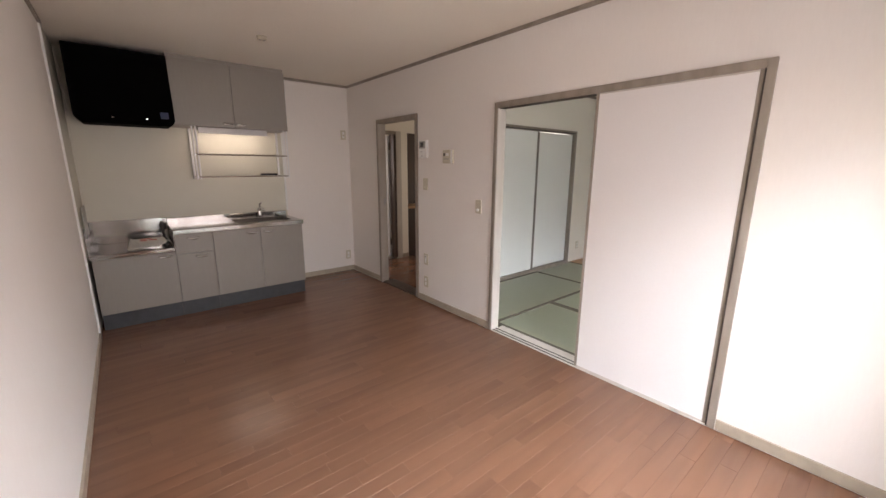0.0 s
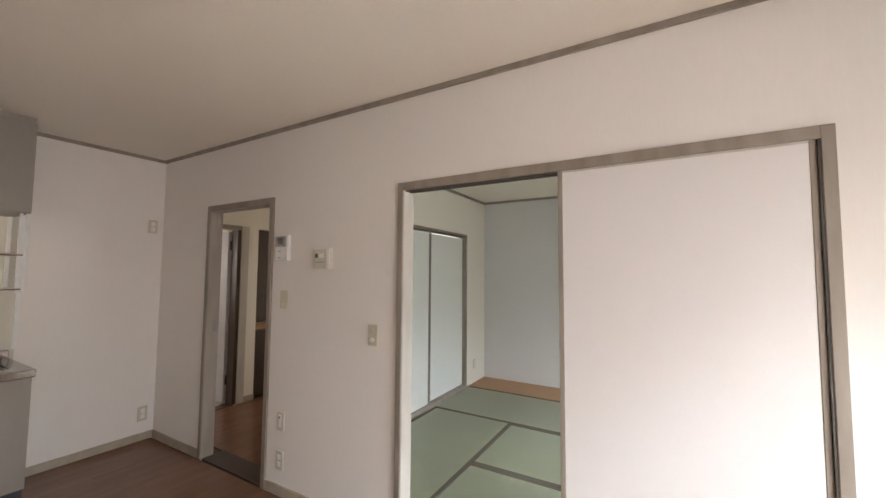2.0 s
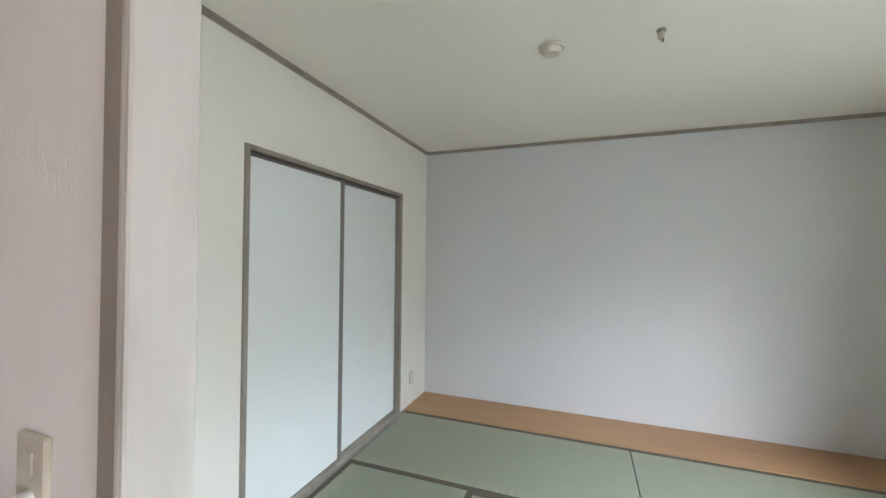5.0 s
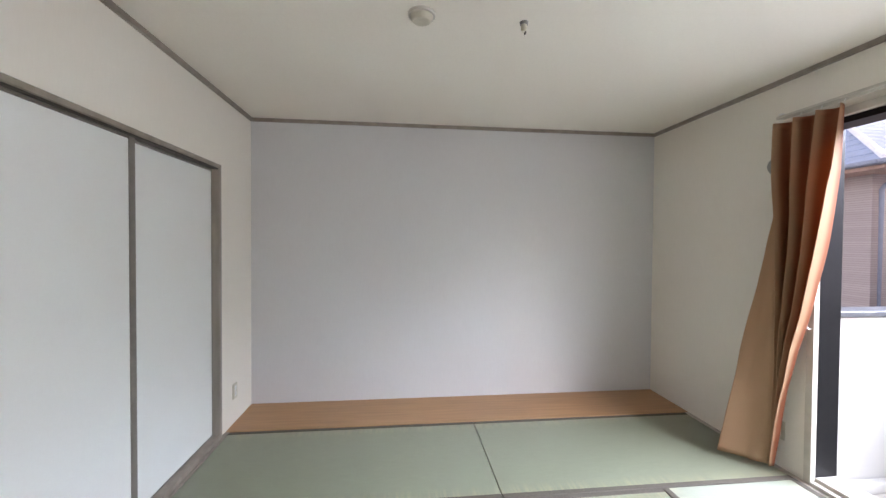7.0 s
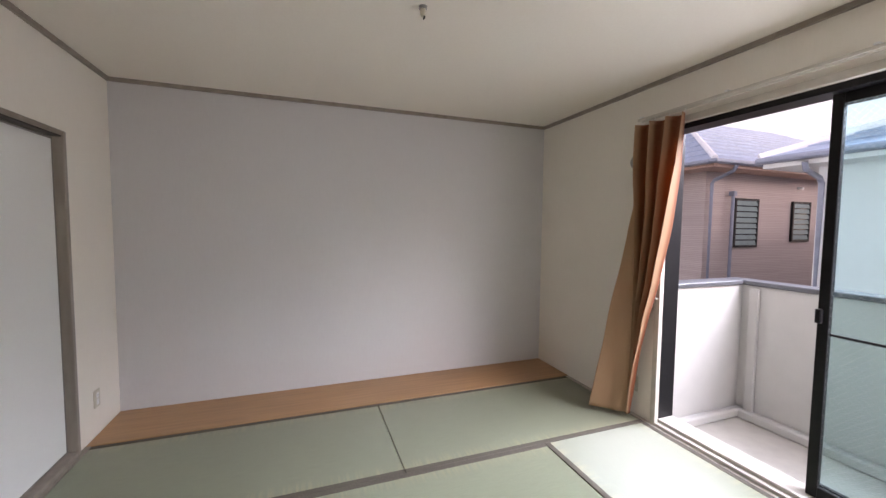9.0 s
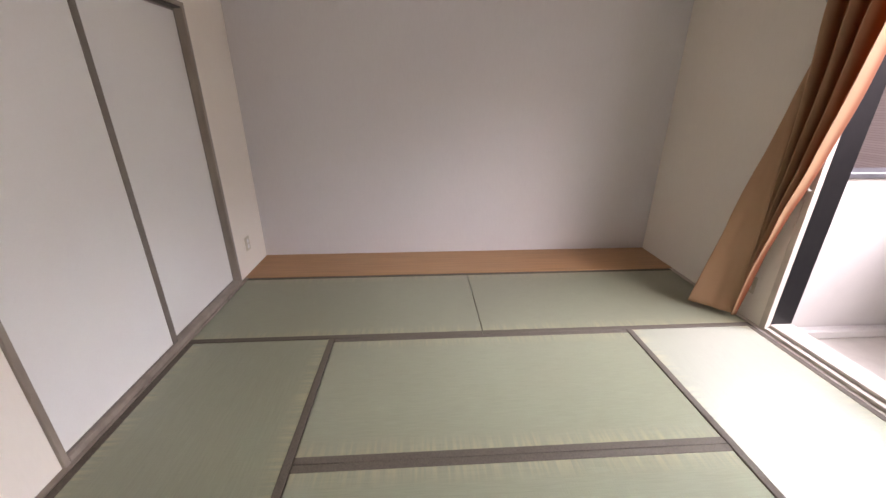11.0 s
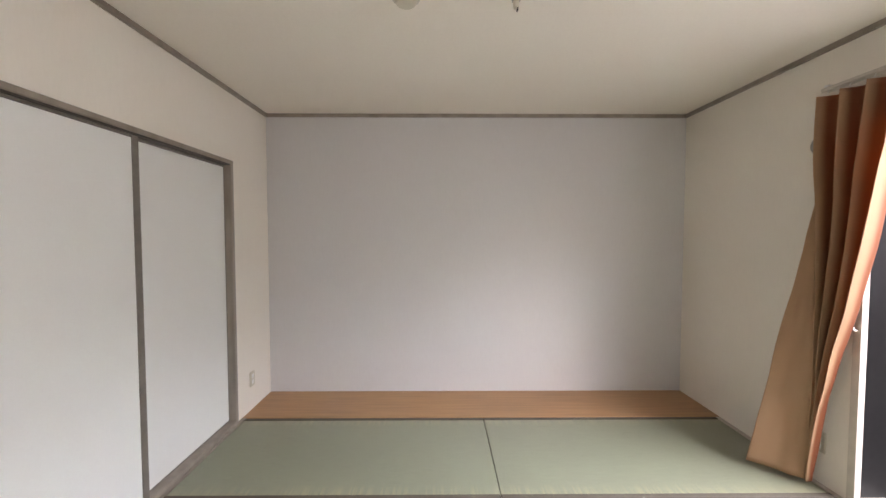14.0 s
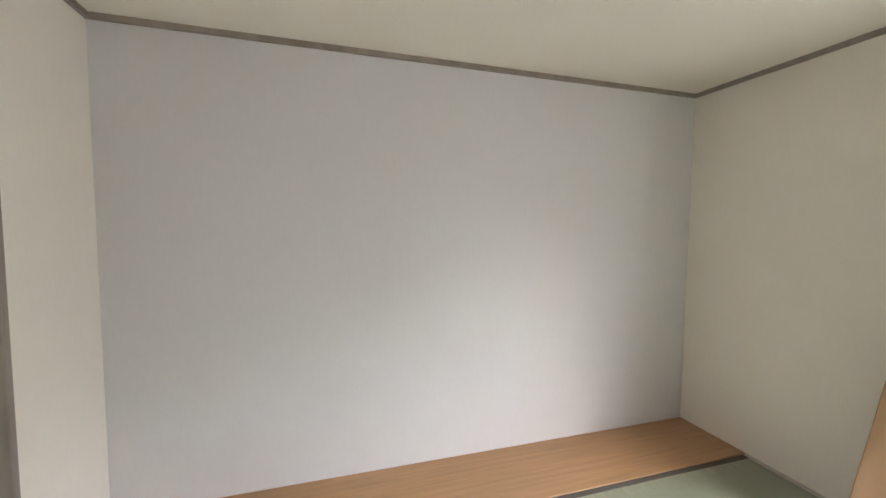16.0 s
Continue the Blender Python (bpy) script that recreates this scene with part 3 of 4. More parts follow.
def fusuma(x0, x1, y, label):
    ob = thing("fusuma", label, "sliding panel", ((x0 + x1) / 2, y, 0.032), "closet sliding panels")
    z0, z1, w = 0.026, 1.865, 0.014
    mid = 0.042 if x0 < 4 else w
    part("panel", box(x0 + w, x1 - mid, y - 0.007, y + 0.007, z0 + w, z1 - w), FUSUMA, ob)
    part("stile", box(x0, x0 + w, y - 0.011, y + 0.011, z0, z1, 0.002), FUSUMA_EDGE, ob)
    part("stile", box(x1 - mid, x1, y - 0.011, y + 0.011, z0, z1, 0.002), FUSUMA_EDGE, ob)
    part("rail", box(x0 + w, x1 - mid, y - 0.010, y + 0.010, z0, z0 + w, 0.002), FUSUMA_EDGE, ob)
    part("rail", box(x0 + w, x1 - mid, y - 0.010, y + 0.010, z1 - w * 0.5, z1, 0.002), FUSUMA_EDGE, ob)


fusuma(3.572, 4.368, YN + 0.018, "closed off-white fusuma panel with grey-brown edges")
fusuma(4.34, 5.174, YN + 0.046, "closed off-white fusuma panel with grey-brown edges")

# ---- windows ----


def balcony_window(name, x0, x1, z0, z1, label, sash_west, sash_east):
    ob = thing(name, label, "window", (x0, YS, 0), kind="structure")
    # cream casing on the room side
    part("casing", box(x1 - 0.012, x1 + 0.028, YS - 0.022, YS + 0.012, 0, z1 + 0.03, 0.002), CREAM_CASING, ob)
    part("casing", box(x0 - 0.028, x0 + 0.012, YS - 0.022, YS + 0.012, 0, z1 + 0.03, 0.002), CREAM_CASING, ob)
    part("casing", box(x0 + 0.012, x1 - 0.012, YS - 0.022, YS + 0.012, z1 - 0.012, z1 + 0.03, 0.002), CREAM_CASING, ob)
    part("sill", box(x0 + 0.012, x1 - 0.012, YS - 0.022, YS + 0.012, 0.0, 0.024, 0.002), CREAM_CASING, ob)
    # dark metal frame outside it
    fy0, fy1 = YS2 - 0.01, YS - 0.022
    part("frame", box(x1 - 0.009, x1 - 0.0, fy0, fy1, 0.02, z1, 0.002), BLACK_ALU, ob)
    part("frame", box(x0 + 0.0, x0 + 0.05, fy0, fy1, 0.02, z1, 0.002), BLACK_ALU, ob)
    part("frame", box(x0 + 0.05, x1 - 0.009, fy0, fy1, z1 - 0.045, z1 - 0.001, 0.002), BLACK_ALU, ob)
    part("track", box(x0 + 0.05, x1 - 0.009, fy0, fy1, 0.021, 0.045, 0.002), CREAM_CASING, ob)
    for y, (sx0, sx1) in ((YS2 + 0.062, sash_west), (YS2 + 0.028, sash_east)):
        s0, s1, t = 0.046, z1 - 0.046, 0.012
        part("stile", box(sx0, sx0 + 0.045, y - t, y + t, s0, s1, 0.002), BLACK_ALU, ob)
        part("stile", box(sx1 - 0.045, sx1, y - t, y + t, s0, s1, 0.002), BLACK_ALU, ob)
        part("rail", box(sx0 + 0.045, sx1 - 0.045, y - t, y + t, s0, s0 + 0.06, 0.002), BLACK_ALU, ob)
        part("rail", box(sx0 + 0.045, sx1 - 0.045, y - t, y + t, s1 - 0.05, s1, 0.002), BLACK_ALU, ob)
        pane = part("pane", box(sx0 + 0.045, sx1 - 0.045, y - 0.003, y + 0.003, s0 + 0.06, s1 - 0.05), CLEAR, ob, "wired glass pane")
        pane.visible_shadow = False
        # wire lattice in the glass
        if y < YS2 + 0.04:
            continue
        part("muntin", box(sx0 + 0.045, sx1 - 0.045, y - 0.007, y + 0.007, 0.872, 0.884, 0.002), BLACK_ALU, ob)
        bm = bmesh.new()
        w, h, g = sx1 - sx0 - 0.09, s1 - s0 - 0.11, 0.036
        for sgn in (1, -1):
            k = -h
            while k < w:
                a, b = max(0.0, k), min(w, k + h)
                if b - a > 0.01:
                    za, zb = (a - k, b - k) if sgn > 0 else (h - (a - k), h - (b - k))
                    p0 = Vector((sx0 + 0.045 + a, y + 0.0042, s0 + 0.06 + za))
                    p1 = Vector((sx0 + 0.045 + b, y + 0.0042, s0 + 0.06 + zb))
                    cyl(p0, p1, 0.00026, n=4, bm=bm)
                k += g
        part("wire_mesh", bm, WIRE, pane, "fine diagonal wire mesh")
    return ob


win_t = balcony_window("window_1", *WIN_T, "open black aluminium sliding window to the balcony", (2.70, 3.505), (2.74, 3.517))
part("crescent_lock", box(3.48, 3.505, YS2 + 0.075, YS2 + 0.10, 0.93, 1.0, 0.004), BLACK_ALU, win_t, "black latch handle")
balcony_window("window_2", *WIN_L, "black aluminium sliding window to the balcony", (0.40, 1.16), (1.14, 1.90))

rail = thing("curtain_rail", "pale metal double curtain rail above the window", "curtain rail", (3.5, YS, 2.14))
part("track", box(2.62, 4.51, YS + 0.028, YS + 0.042, 2.138, 2.156, 0.003), CREAM_CASING, rail)
part("track", box(2.62, 4.51, YS + 0.062, YS + 0.076, 2.138, 2.156, 0.003), CREAM_CASING, rail)
for bx in (2.7, 3.3, 3.9, 4.48):
    part("bracket", box(bx - 0.01, bx + 0.01, YS, YS + 0.08, 2.156, 2.166, 0.002), WHITE_METAL, rail)


def curtain():
    """One curtain: deep pleats from the rail that run together towards the hem, and the flat free end swung out beside them into the room."""
    bm = bmesh.new()
    weave = bm.loops.layers.uv.new("weave")
    nu, nv = 132, 64
    heights = (2.11, 1.78, 1.30, 1.00, 0.77, 0.53, 0.23, 0.03)
    by_window = (4.135, 4.16, 4.235, 4.29, 4.35, 4.395, 4.435, 4.465)
    front_fold = (4.495, 4.485, 4.440, 4.435, 4.438, 4.445, 4.462, 4.480)

    def along(z, places):
        return float(np.interp(-z, [-h for h in heights], places))

    grid = []
    for j in range(nv + 1):
        v = j / nv                       # 0 at the rail, 1 at the hem
        z = 2.11 - v * 2.075
        swing = max(0.0, (1.58 - z) / 1.55)
        x0, x1 = along(z, by_window), along(z, front_fold)
        deep = 0.036 + 0.022 * min(1.0, v * 5) - 0.040 * max(0.0, (v - 0.35) / 0.65)
        row = []
        for i in range(nu + 1):
            u = i / nu                   # 0 at the edge by the window, 1 at the free edge
            ripple = (0.004 + 0.012 * swing) * noise.noise(Vector((u * 7, v * 6, 0.3))) + 0.006 * swing * noise.noise(Vector((u * 16, v * 13, 4.3)))
            if u < 0.72:
                a = u / 0.72
                wave = math.cos(a * 3 * 6.2832 + 0.25 * math.sin(v * 5))
                x = x0 + (x1 - x0) * a - 0.010 * math.sin(a * 3 * 6.2832) * min(1.0, (x1 - x0) / 0.3)
                x += 0.010 * math.sin(v * 9 + a * 4) * min(1.0, v * 3) * math.sin(a * 3.1416)
                y = YS + 0.076 + 0.03 * swing + deep * (2 * (0.5 + 0.5 * wave) ** 1.4 - 1)
            else:
                a = (u - 0.72) / 0.28
                lead = min(1.0, a * 5)
                fold_y = YS + 0.076 + 0.03 * swing + deep
                x = x1 + (0.175 * swing ** 0.9 + 0.045 * math.sin(3.1416 * min(1.0, swing))) * a
                y = fold_y * (1 - lead) + lead * (fold_y - 0.018 * (1 - swing) + (0.17 * swing ** 1.3) * a - 0.010 * math.sin(a * 3.1416) * swing)
            row.append(bm.verts.new((x + 0.006 * noise.noise(Vector((v * 4, u * 2, 2.2))) * min(1.0, v * 4), y + ripple, z + 0.008 * u * swing)))
        grid.append(row)
    for j in range(nv):
        for i in range(nu):
            f = bm.faces.new((grid[j][i], grid[j][i + 1], grid[j + 1][i + 1], grid[j + 1][i]))
            for loop, (du, dv) in zip(f.loops, ((0, 0), (1, 0), (1, 1), (0, 1))):
                # these coordinates place the painted shade between the pleat ridges
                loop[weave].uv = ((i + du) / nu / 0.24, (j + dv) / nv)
    ob = thing("curtain", "tan curtain with rust shade painted in its folds, gathered beside the window", "curtain", (4.5, YS + 0.1, 0.03))
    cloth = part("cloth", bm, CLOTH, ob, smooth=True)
    solid = cloth.modifiers.new("thickness", "SOLIDIFY")
    solid.thickness = 0.002
    for k in range(4):
        hx = 4.16 + k * 0.11
        part("hook", tube([(hx, YS + 0.05, 2.145), (hx, YS + 0.058, 2.13), (hx, YS + 0.05, 2.115)], 0.002, 6), WHITE_PLASTIC, ob)
    return ob


curtain()

# ---- wall plates and fittings ----


def plate_y(name, x, z, y, w, h, label, sign, mat=CREAM_PLASTIC, kind_of="outlet", group=""):
    """A small plate on a wall that runs along x; sign is the way that it faces."""
    ob = thing(name, label, kind_of, (x, y, z), group)
    part("plate", box(x - w / 2, x + w / 2, min(y, y + sign * 0.009), max(y, y + sign * 0.009), z - h / 2, z + h / 2, 0.003), mat, ob)
    return ob


def plate_x(name, y, z, x, w, h, label, mat=CREAM_PLASTIC, kind_of="switch", d=0.010):
    ob = thing(name, label, kind_of, (x, y, z))
    part("plate", box(x - d, x, y - w / 2, y + w / 2, z - h / 2, z + h / 2, 0.003), mat, ob)
    return ob


def sockets_y(ob, x, z, y, sign):
    for dz in (-0.022, 0.022):
        y0, y1 = sorted((y + sign * 0.009, y + sign * 0.0115))
        face = part("socket", box(x - 0.014, x + 0.014, y0, y1, z + dz - 0.016, z + dz + 0.016, 0.002), WHITE_PLASTIC, ob)
        for dx in (-0.006, 0.006):
            y2, y3 = sorted((y + sign * 0.0113, y + sign * 0.0119))
            part("slot", box(x + dx - 0.001, x + dx + 0.001, y2, y3, z + dz - 0.004, z + dz + 0.004), GROOVE, face)


o = plate_y("wall_outlet", 5.42, 0.245, YN, 0.07, 0.115, "yellowed plastic double outlet on the off-white wall", -1)
sockets_y(o, 5.42, 0.245, YN, -1)
o = plate_y("wall_outlet", 4.51, 0.235, YS, 0.07, 0.115, "yellowed plastic outlet beside the curtain", 1)
sockets_y(o, 4.51, 0.235, YS, 1)
o = plate_y("wall_outlet", 2.435, 0.22, YK, 0.07, 0.12, "yellowed plastic outlet low on the kitchen wall", -1)
sockets_y(o, 2.435, 0.22, YK, -1)
o = plate_y("wall_outlet", 2.44, 1.80, YK, 0.07, 0.115, "grey plastic plate high on the kitchen wall", -1, CREAM_PLASTIC)
sockets_y(o, 2.44, 1.80, YK, -1)

vent = thing("wall_vent", "round off-white plastic wall vent", "vent", (4.566, YS, 1.872))
part("flange", cyl((4.566, YS, 1.872), (4.566, YS + 0.010, 1.872), 0.058, 0.055, 32), VENT_SHADED, vent)
part("cover", cyl((4.566, YS + 0.010, 1.872), (4.566, YS + 0.026, 1.872), 0.050, 0.044, 32, bevel=0.004), VENT_SHADED, vent)
hook = thing("tieback_hook", "small white curtain tieback hook on the wall", "hook", (4.318, YS, 0.90))
part("base", cyl((4.335, YS, 0.90), (4.335, YS + 0.006, 0.90), 0.012, n=16), WHITE_PLASTIC, hook)
part("pin", tube([(4.335, YS + 0.004, 0.90), (4.335, YS + 0.03, 0.897), (4.335, YS + 0.036, 0.915)], 0.004, 8), WHITE_PLASTIC, hook)

# intercom
ic = thing("intercom", "white intercom monitor with a small dark screen", "intercom", (XP, 3.285, 1.577))
part("body", box(XP - 0.028, XP, 3.222, 3.348, 1.492, 1.662, 0.006, segments=2), WHITE_PLASTIC, ic)
part("bezel", box(XP - 0.030, XP - 0.027, 3.242, 3.340, 1.585, 1.653, 0.001), GREY_PLASTIC, ic, "grey screen surround")
part("screen", box(XP - 0.0315, XP - 0.0298, 3.266, 3.318, 1.598, 1.642), DARK_SCREEN, ic, "dark glossy screen")
for bz in (1.553, 1.512):
    part("button", box(XP - 0.030, XP - 0.027, 3.29, 3.315, bz - 0.003, bz + 0.003, 0.001), GREY_PLASTIC, ic)
    part("button", box(XP - 0.030, XP - 0.027, 3.26, 3.28, bz - 0.003, bz + 0.003, 0.001), WHITE_METAL, ic)

# water heater control
wh = thing("water_heater_control", "yellowed plastic water heater control panel", "control panel", (XP, 2.91, 1.50))
part("body", box(XP - 0.022, XP, 2.842, 2.98, 1.440, 1.562, 0.004, segments=2), CREAM_PLASTIC, wh)
part("flap", box(XP - 0.026, XP - 0.021, 2.842, 2.868, 1.442, 1.560, 0.002), WHITE_PLASTIC, wh)
part("display", box(XP - 0.0235, XP - 0.0215, 2.945, 2.965, 1.508, 1.532), DARK_SCREEN, wh)
part("label_plate", box(XP - 0.0230, XP - 0.0215, 2.892, 2.932, 1.508, 1.534), WHITE_PLASTIC, wh)
for k in range(4):
    part("button", box(XP - 0.0235, XP - 0.0215, 2.888 + 0.02 * k, 2.902 + 0.02 * k, 1.476, 1.484), GREY_PLASTIC, wh)

s1 = plate_x("light_switch", 3.27, 1.238, XP, 0.07, 0.118, "yellowed plastic light switch plate beside the doorway")
part("rocker", box(XP - 0.013, XP - 0.009, 3.256, 3.284, 1.20, 1.276, 0.002), CREAM_PLASTIC, s1)
part("pilot", box(XP - 0.0145, XP - 0.0125, 3.264, 3.274, 1.205, 1.213), WHITE_PLASTIC, s1)
s2 = plate_x("light_switch", 2.508, 1.073, XP, 0.07, 0.118, "yellowed plastic dimmer switch plate beside the sliding door")
part("knob", cyl((XP - 0.008, 2.506, 1.045), (XP - 0.026, 2.506, 1.045), 0.013, 0.011, 20, bevel=0.002), WHITE_PLASTIC, s2)
part("rocker", box(XP - 0.0125, XP - 0.009, 2.498, 2.518, 1.078, 1.11, 0.002), CREAM_PLASTIC, s2)
s3 = plate_x("antenna_outlet", 3.265, 0.458, XP, 0.07, 0.118, "yellowed plastic antenna outlet above the socket", kind_of="outlet")
part("jack", cyl((XP - 0.009, 3.265, 0.485), (XP - 0.018, 3.265, 0.485), 0.008, n=14), GREY_PLASTIC, s3)
part("insert", box(XP - 0.012, XP - 0.009, 3.253, 3.277, 0.42, 0.50, 0.001), WHITE_PLASTIC, s3)
s4 = plate_x("wall_outlet", 3.265, 0.214, XP, 0.07, 0.118, "yellowed plastic double outlet low on the wall", kind_of="outlet")
for dz in (-0.022, 0.022):
    part("socket", box(XP - 0.012, XP - 0.009, 3.251, 3.279, 0.214 + dz - 0.016, 0.214 + dz + 0.016, 0.001), WHITE_PLASTIC, s4)


def rosette(x, y, label, big):
    ob = thing("ceiling_rosette", label, "ceiling socket", (x, y, H))
    part("base", cyl((x, y, H), (x, y, H - 0.008), 0.052 if big else 0.04, 0.048 if big else 0.036, 28), CREAM_PLASTIC, ob)
    part("body", box(x - 0.032, x + 0.032, y - 0.02, y + 0.02, H - 0.026, H - 0.008, 0.004), CREAM_PLASTIC, ob)
    for dx in (-0.016, 0.016):
        part("slot", box(x + dx - 0.006, x + dx + 0.006, y - 0.012, y + 0.012, H - 0.0275, H - 0.0255), GREY_PLASTIC, ob)
    return ob


rosette(1.15, 2.42, "cream plastic ceiling lamp socket", True)
rosette(1.152, 3.58, "cream plastic ceiling lamp socket", False)
sm = thing("smoke_detector", "round off-white smoke detector on the ceiling", "smoke detector", (4.125, 1.942, H))
part("base", cyl((4.125, 1.942, H), (4.125, 1.942, H - 0.012), 0.062, 0.060, 36), CREAM_CASING, sm)
part("dome", cyl((4.125, 1.942, H - 0.012), (4.125, 1.942, H - 0.036), 0.054, 0.040, 36, bevel=0.006), CREAM_PLASTIC, sm)
hk = thing("ceiling_socket", "small brown hanging lamp socket on the ceiling", "ceiling socket", (4.135, 1.468, H))
part("base", cyl((4.135, 1.468, H), (4.135, 1.468, H - 0.012), 0.020, 0.018, 18), GREY_PLASTIC, hk)
part("body", cyl((4.135, 1.468, H - 0.012), (4.133, 1.468, H - 0.045), 0.014, 0.011, 14, bevel=0.002), CREAM_PLASTIC, hk)
part("hook", box(4.125, 4.145, 1.459, 1.465, H - 0.055, H - 0.035, 0.002), GROOVE, hk)

# ---- kitchen ----
KF = 4.36


def handle(x, z, y, parent, w=0.09):
    return part("handle", tube([(x - w / 2, y, z), (x - w / 2 + 0.008, y - 0.02, z - 0.003), (x, y - 0.026, z - 0.006), (x + w / 2 - 0.008, y - 0.02, z - 0.003), (x + w / 2, y, z)], 0.009, 8),
                CHROME, parent, "curved chrome handle", smooth=True)


def base_unit(x0, x1, z1, label, fronts):
    ob = thing("base_cabinet", label, "kitchen cabinet", ((x0 + x1) / 2, KF + 0.3, 0), "kitchen base cabinets")
    part("body", box(x0 + 0.001, x1 - 0.001, KF + 0.02, YK - 0.004, 0.145, z1), CARCASS, ob)
    part("plinth", box(x0 + 0.001, x1 - 0.001, KF + 0.045, KF + 0.065, 0.0, 0.145), KICK, ob, "dark blue-grey kick board")
    for name, a, b, c, d, hx, hz in fronts:
        leaf = part(name, box(a + 0.002, b - 0.002, KF, KF + 0.018, c + 0.002, d - 0.002, 0.002), LAMINATE, ob)
        handle(hx, hz, KF, leaf)
    return ob


base_unit(-0.125, 0.455, 0.635, "grey laminate stove base cabinet", [("door", -0.125, 0.455, 0.145, 0.632, 0.375, 0.60)])
base_unit(0.455, 0.765, 0.785, "grey laminate cabinet with a drawer", [("drawer", 0.455, 0.765, 0.605, 0.785, 0.605, 0.745), ("door", 0.455, 0.765, 0.145, 0.602, 0.655, 0.57)])
base_unit(0.765, 1.628, 0.785, "grey laminate sink cabinet with two doors", [("door", 0.765, 1.195, 0.145, 0.785, 1.115, 0.745), ("door", 1.195, 1.628, 0.145, 0.785, 1.275, 0.745)])

stove_top = thing("stove_counter", "low stainless steel stove counter with splashback", "worktop", (0.16, 4.65, 0.635))
part("top", box(-0.14, 0.452, KF - 0.012, YK - 0.004, 0.637, 0.672, 0.004), STEEL, stove_top)
part("splashback", box(-0.14, 0.452, YK - 0.012, YK - 0.004, 0.672, 0.89, 0.002), STEEL, stove_top)
part("side_splash", box(-0.147, -0.139, 4.42, YK - 0.012, 0.672, 0.89, 0.002), STEEL, stove_top)
wt = thing("sink_worktop", "stainless steel worktop with a sunken sink", "worktop", (1.04, 4.65, 0.785))
SX0, SX1, SY0, SY1 = 1.02, 1.56, 4.47, 4.82


def sink_top():
    """Worktop with a rectangular hole, rolled front lip."""
    bm = bmesh.new()
    for b in ((0.455, SX0, KF - 0.012, YK - 0.03), (SX1, 1.64, KF - 0.012, YK - 0.03), (SX0, SX1, KF - 0.012, SY0), (SX0, SX1, SY1, YK - 0.03)):
        box(*b, 0.806, 0.83, bm=bm)
    box(0.453, 1.64, KF - 0.014, KF + 0.004, 0.786, 0.834, 0.006, bm=bm)
    box(0.453, 0.462, KF - 0.010, YK - 0.03, 0.68, 0.832, 0.002, bm=bm)
    return bm


part("top", sink_top(), STEEL, wt)
part("upstand", box(0.453, 1.64, YK - 0.03, YK - 0.004, 0.786, 0.885, 0.006), STEEL, wt)
bm = bmesh.new()
for b in ((SX0, SX0 + 0.006, SY0, SY1, 0.64, 0.806), (SX1 - 0.006, SX1, SY0, SY1, 0.64, 0.806), (SX0 + 0.006, SX1 - 0.006, SY0, SY0 + 0.006, 0.64, 0.806),
          (SX0 + 0.006, SX1 - 0.006, SY1 - 0.006, SY1, 0.64, 0.806), (SX0, SX1, SY0, SY1, 0.632, 0.64)):
    box(*b, bm=bm)
part("basin", bm, STEEL, wt, "deep stainless sink basin")
part("drain", cyl((1.40, 4.66, 0.641), (1.40, 4.66, 0.650), 0.06, 0.055, 24), BLACK_RUBBER, wt, "black rubber drain cover")
fc = thing("faucet", "dull chrome single-lever kitchen tap", "tap", (1.33, 4.87, 0.83))
part("base", cyl((1.33, 4.865, 0.83), (1.33, 4.865, 0.93), 0.024, 0.021, 20, bevel=0.003), CHROME, fc)
part("spout", tube([(1.33, 4.865, 0.90), (1.33, 4.80, 0.945), (1.33, 4.72, 0.945), (1.33, 4.67, 0.925)], 0.012, 12), CHROME, fc, smooth=True)
part("lever", tube([(1.33, 4.865, 0.93), (1.335, 4.85, 0.985), (1.345, 4.80, 1.005)], 0.009, 10), CHROME, fc, smooth=True)
sd = thing("soap_dish", "small pale dish beside the sink", "dish", (1.56, 4.86, 0.83))
part("dish", cyl((1.56, 4.865, 0.83), (1.56, 4.865, 0.855), 0.035, 0.045, 20, bevel=0.003), STEEL, sd)

pan = setting("kitchen_panel_back", box(XW + 0.001, 1.665, YK - 0.004, YK - 0.0005, 0.60, H - 0.001), PANEL, "cream glossy kitchen wall panel", "wall panel")
setting("kitchen_panel_side", box(XW + 0.0005, XW + 0.004, 4.225, YK - 0.004, 0.0, H - 0.001), PANEL, "cream glossy kitchen wall panel", "wall panel")
trim("panel_edge_east", [(1.655, 1.675, YK - 0.012, YK - 0.004, 0.885, 1.78)], WHITE_PLASTIC, "white edge strip of the kitchen panel")
gp = thing("splash_guard", "folded dull metal splash guard beside the stove", "splash guard", (-0.13, 4.66, 0.89))
part("plate", box(-0.137, -0.131, 4.50, 4.86, 0.80, 1.06, 0.002), material("hazed_steel", (0.45, 0.45, 0.43), 0.45, 0.05, 10, metal=0.8), gp)
part("foot", box(-0.137, -0.09, 4.50, 4.86, 0.674, 0.682, 0.002), STEEL, gp)
part("bracket", box(-0.137, -0.131, 4.66, 4.70, 0.682, 0.80, 0.001), STEEL, gp)

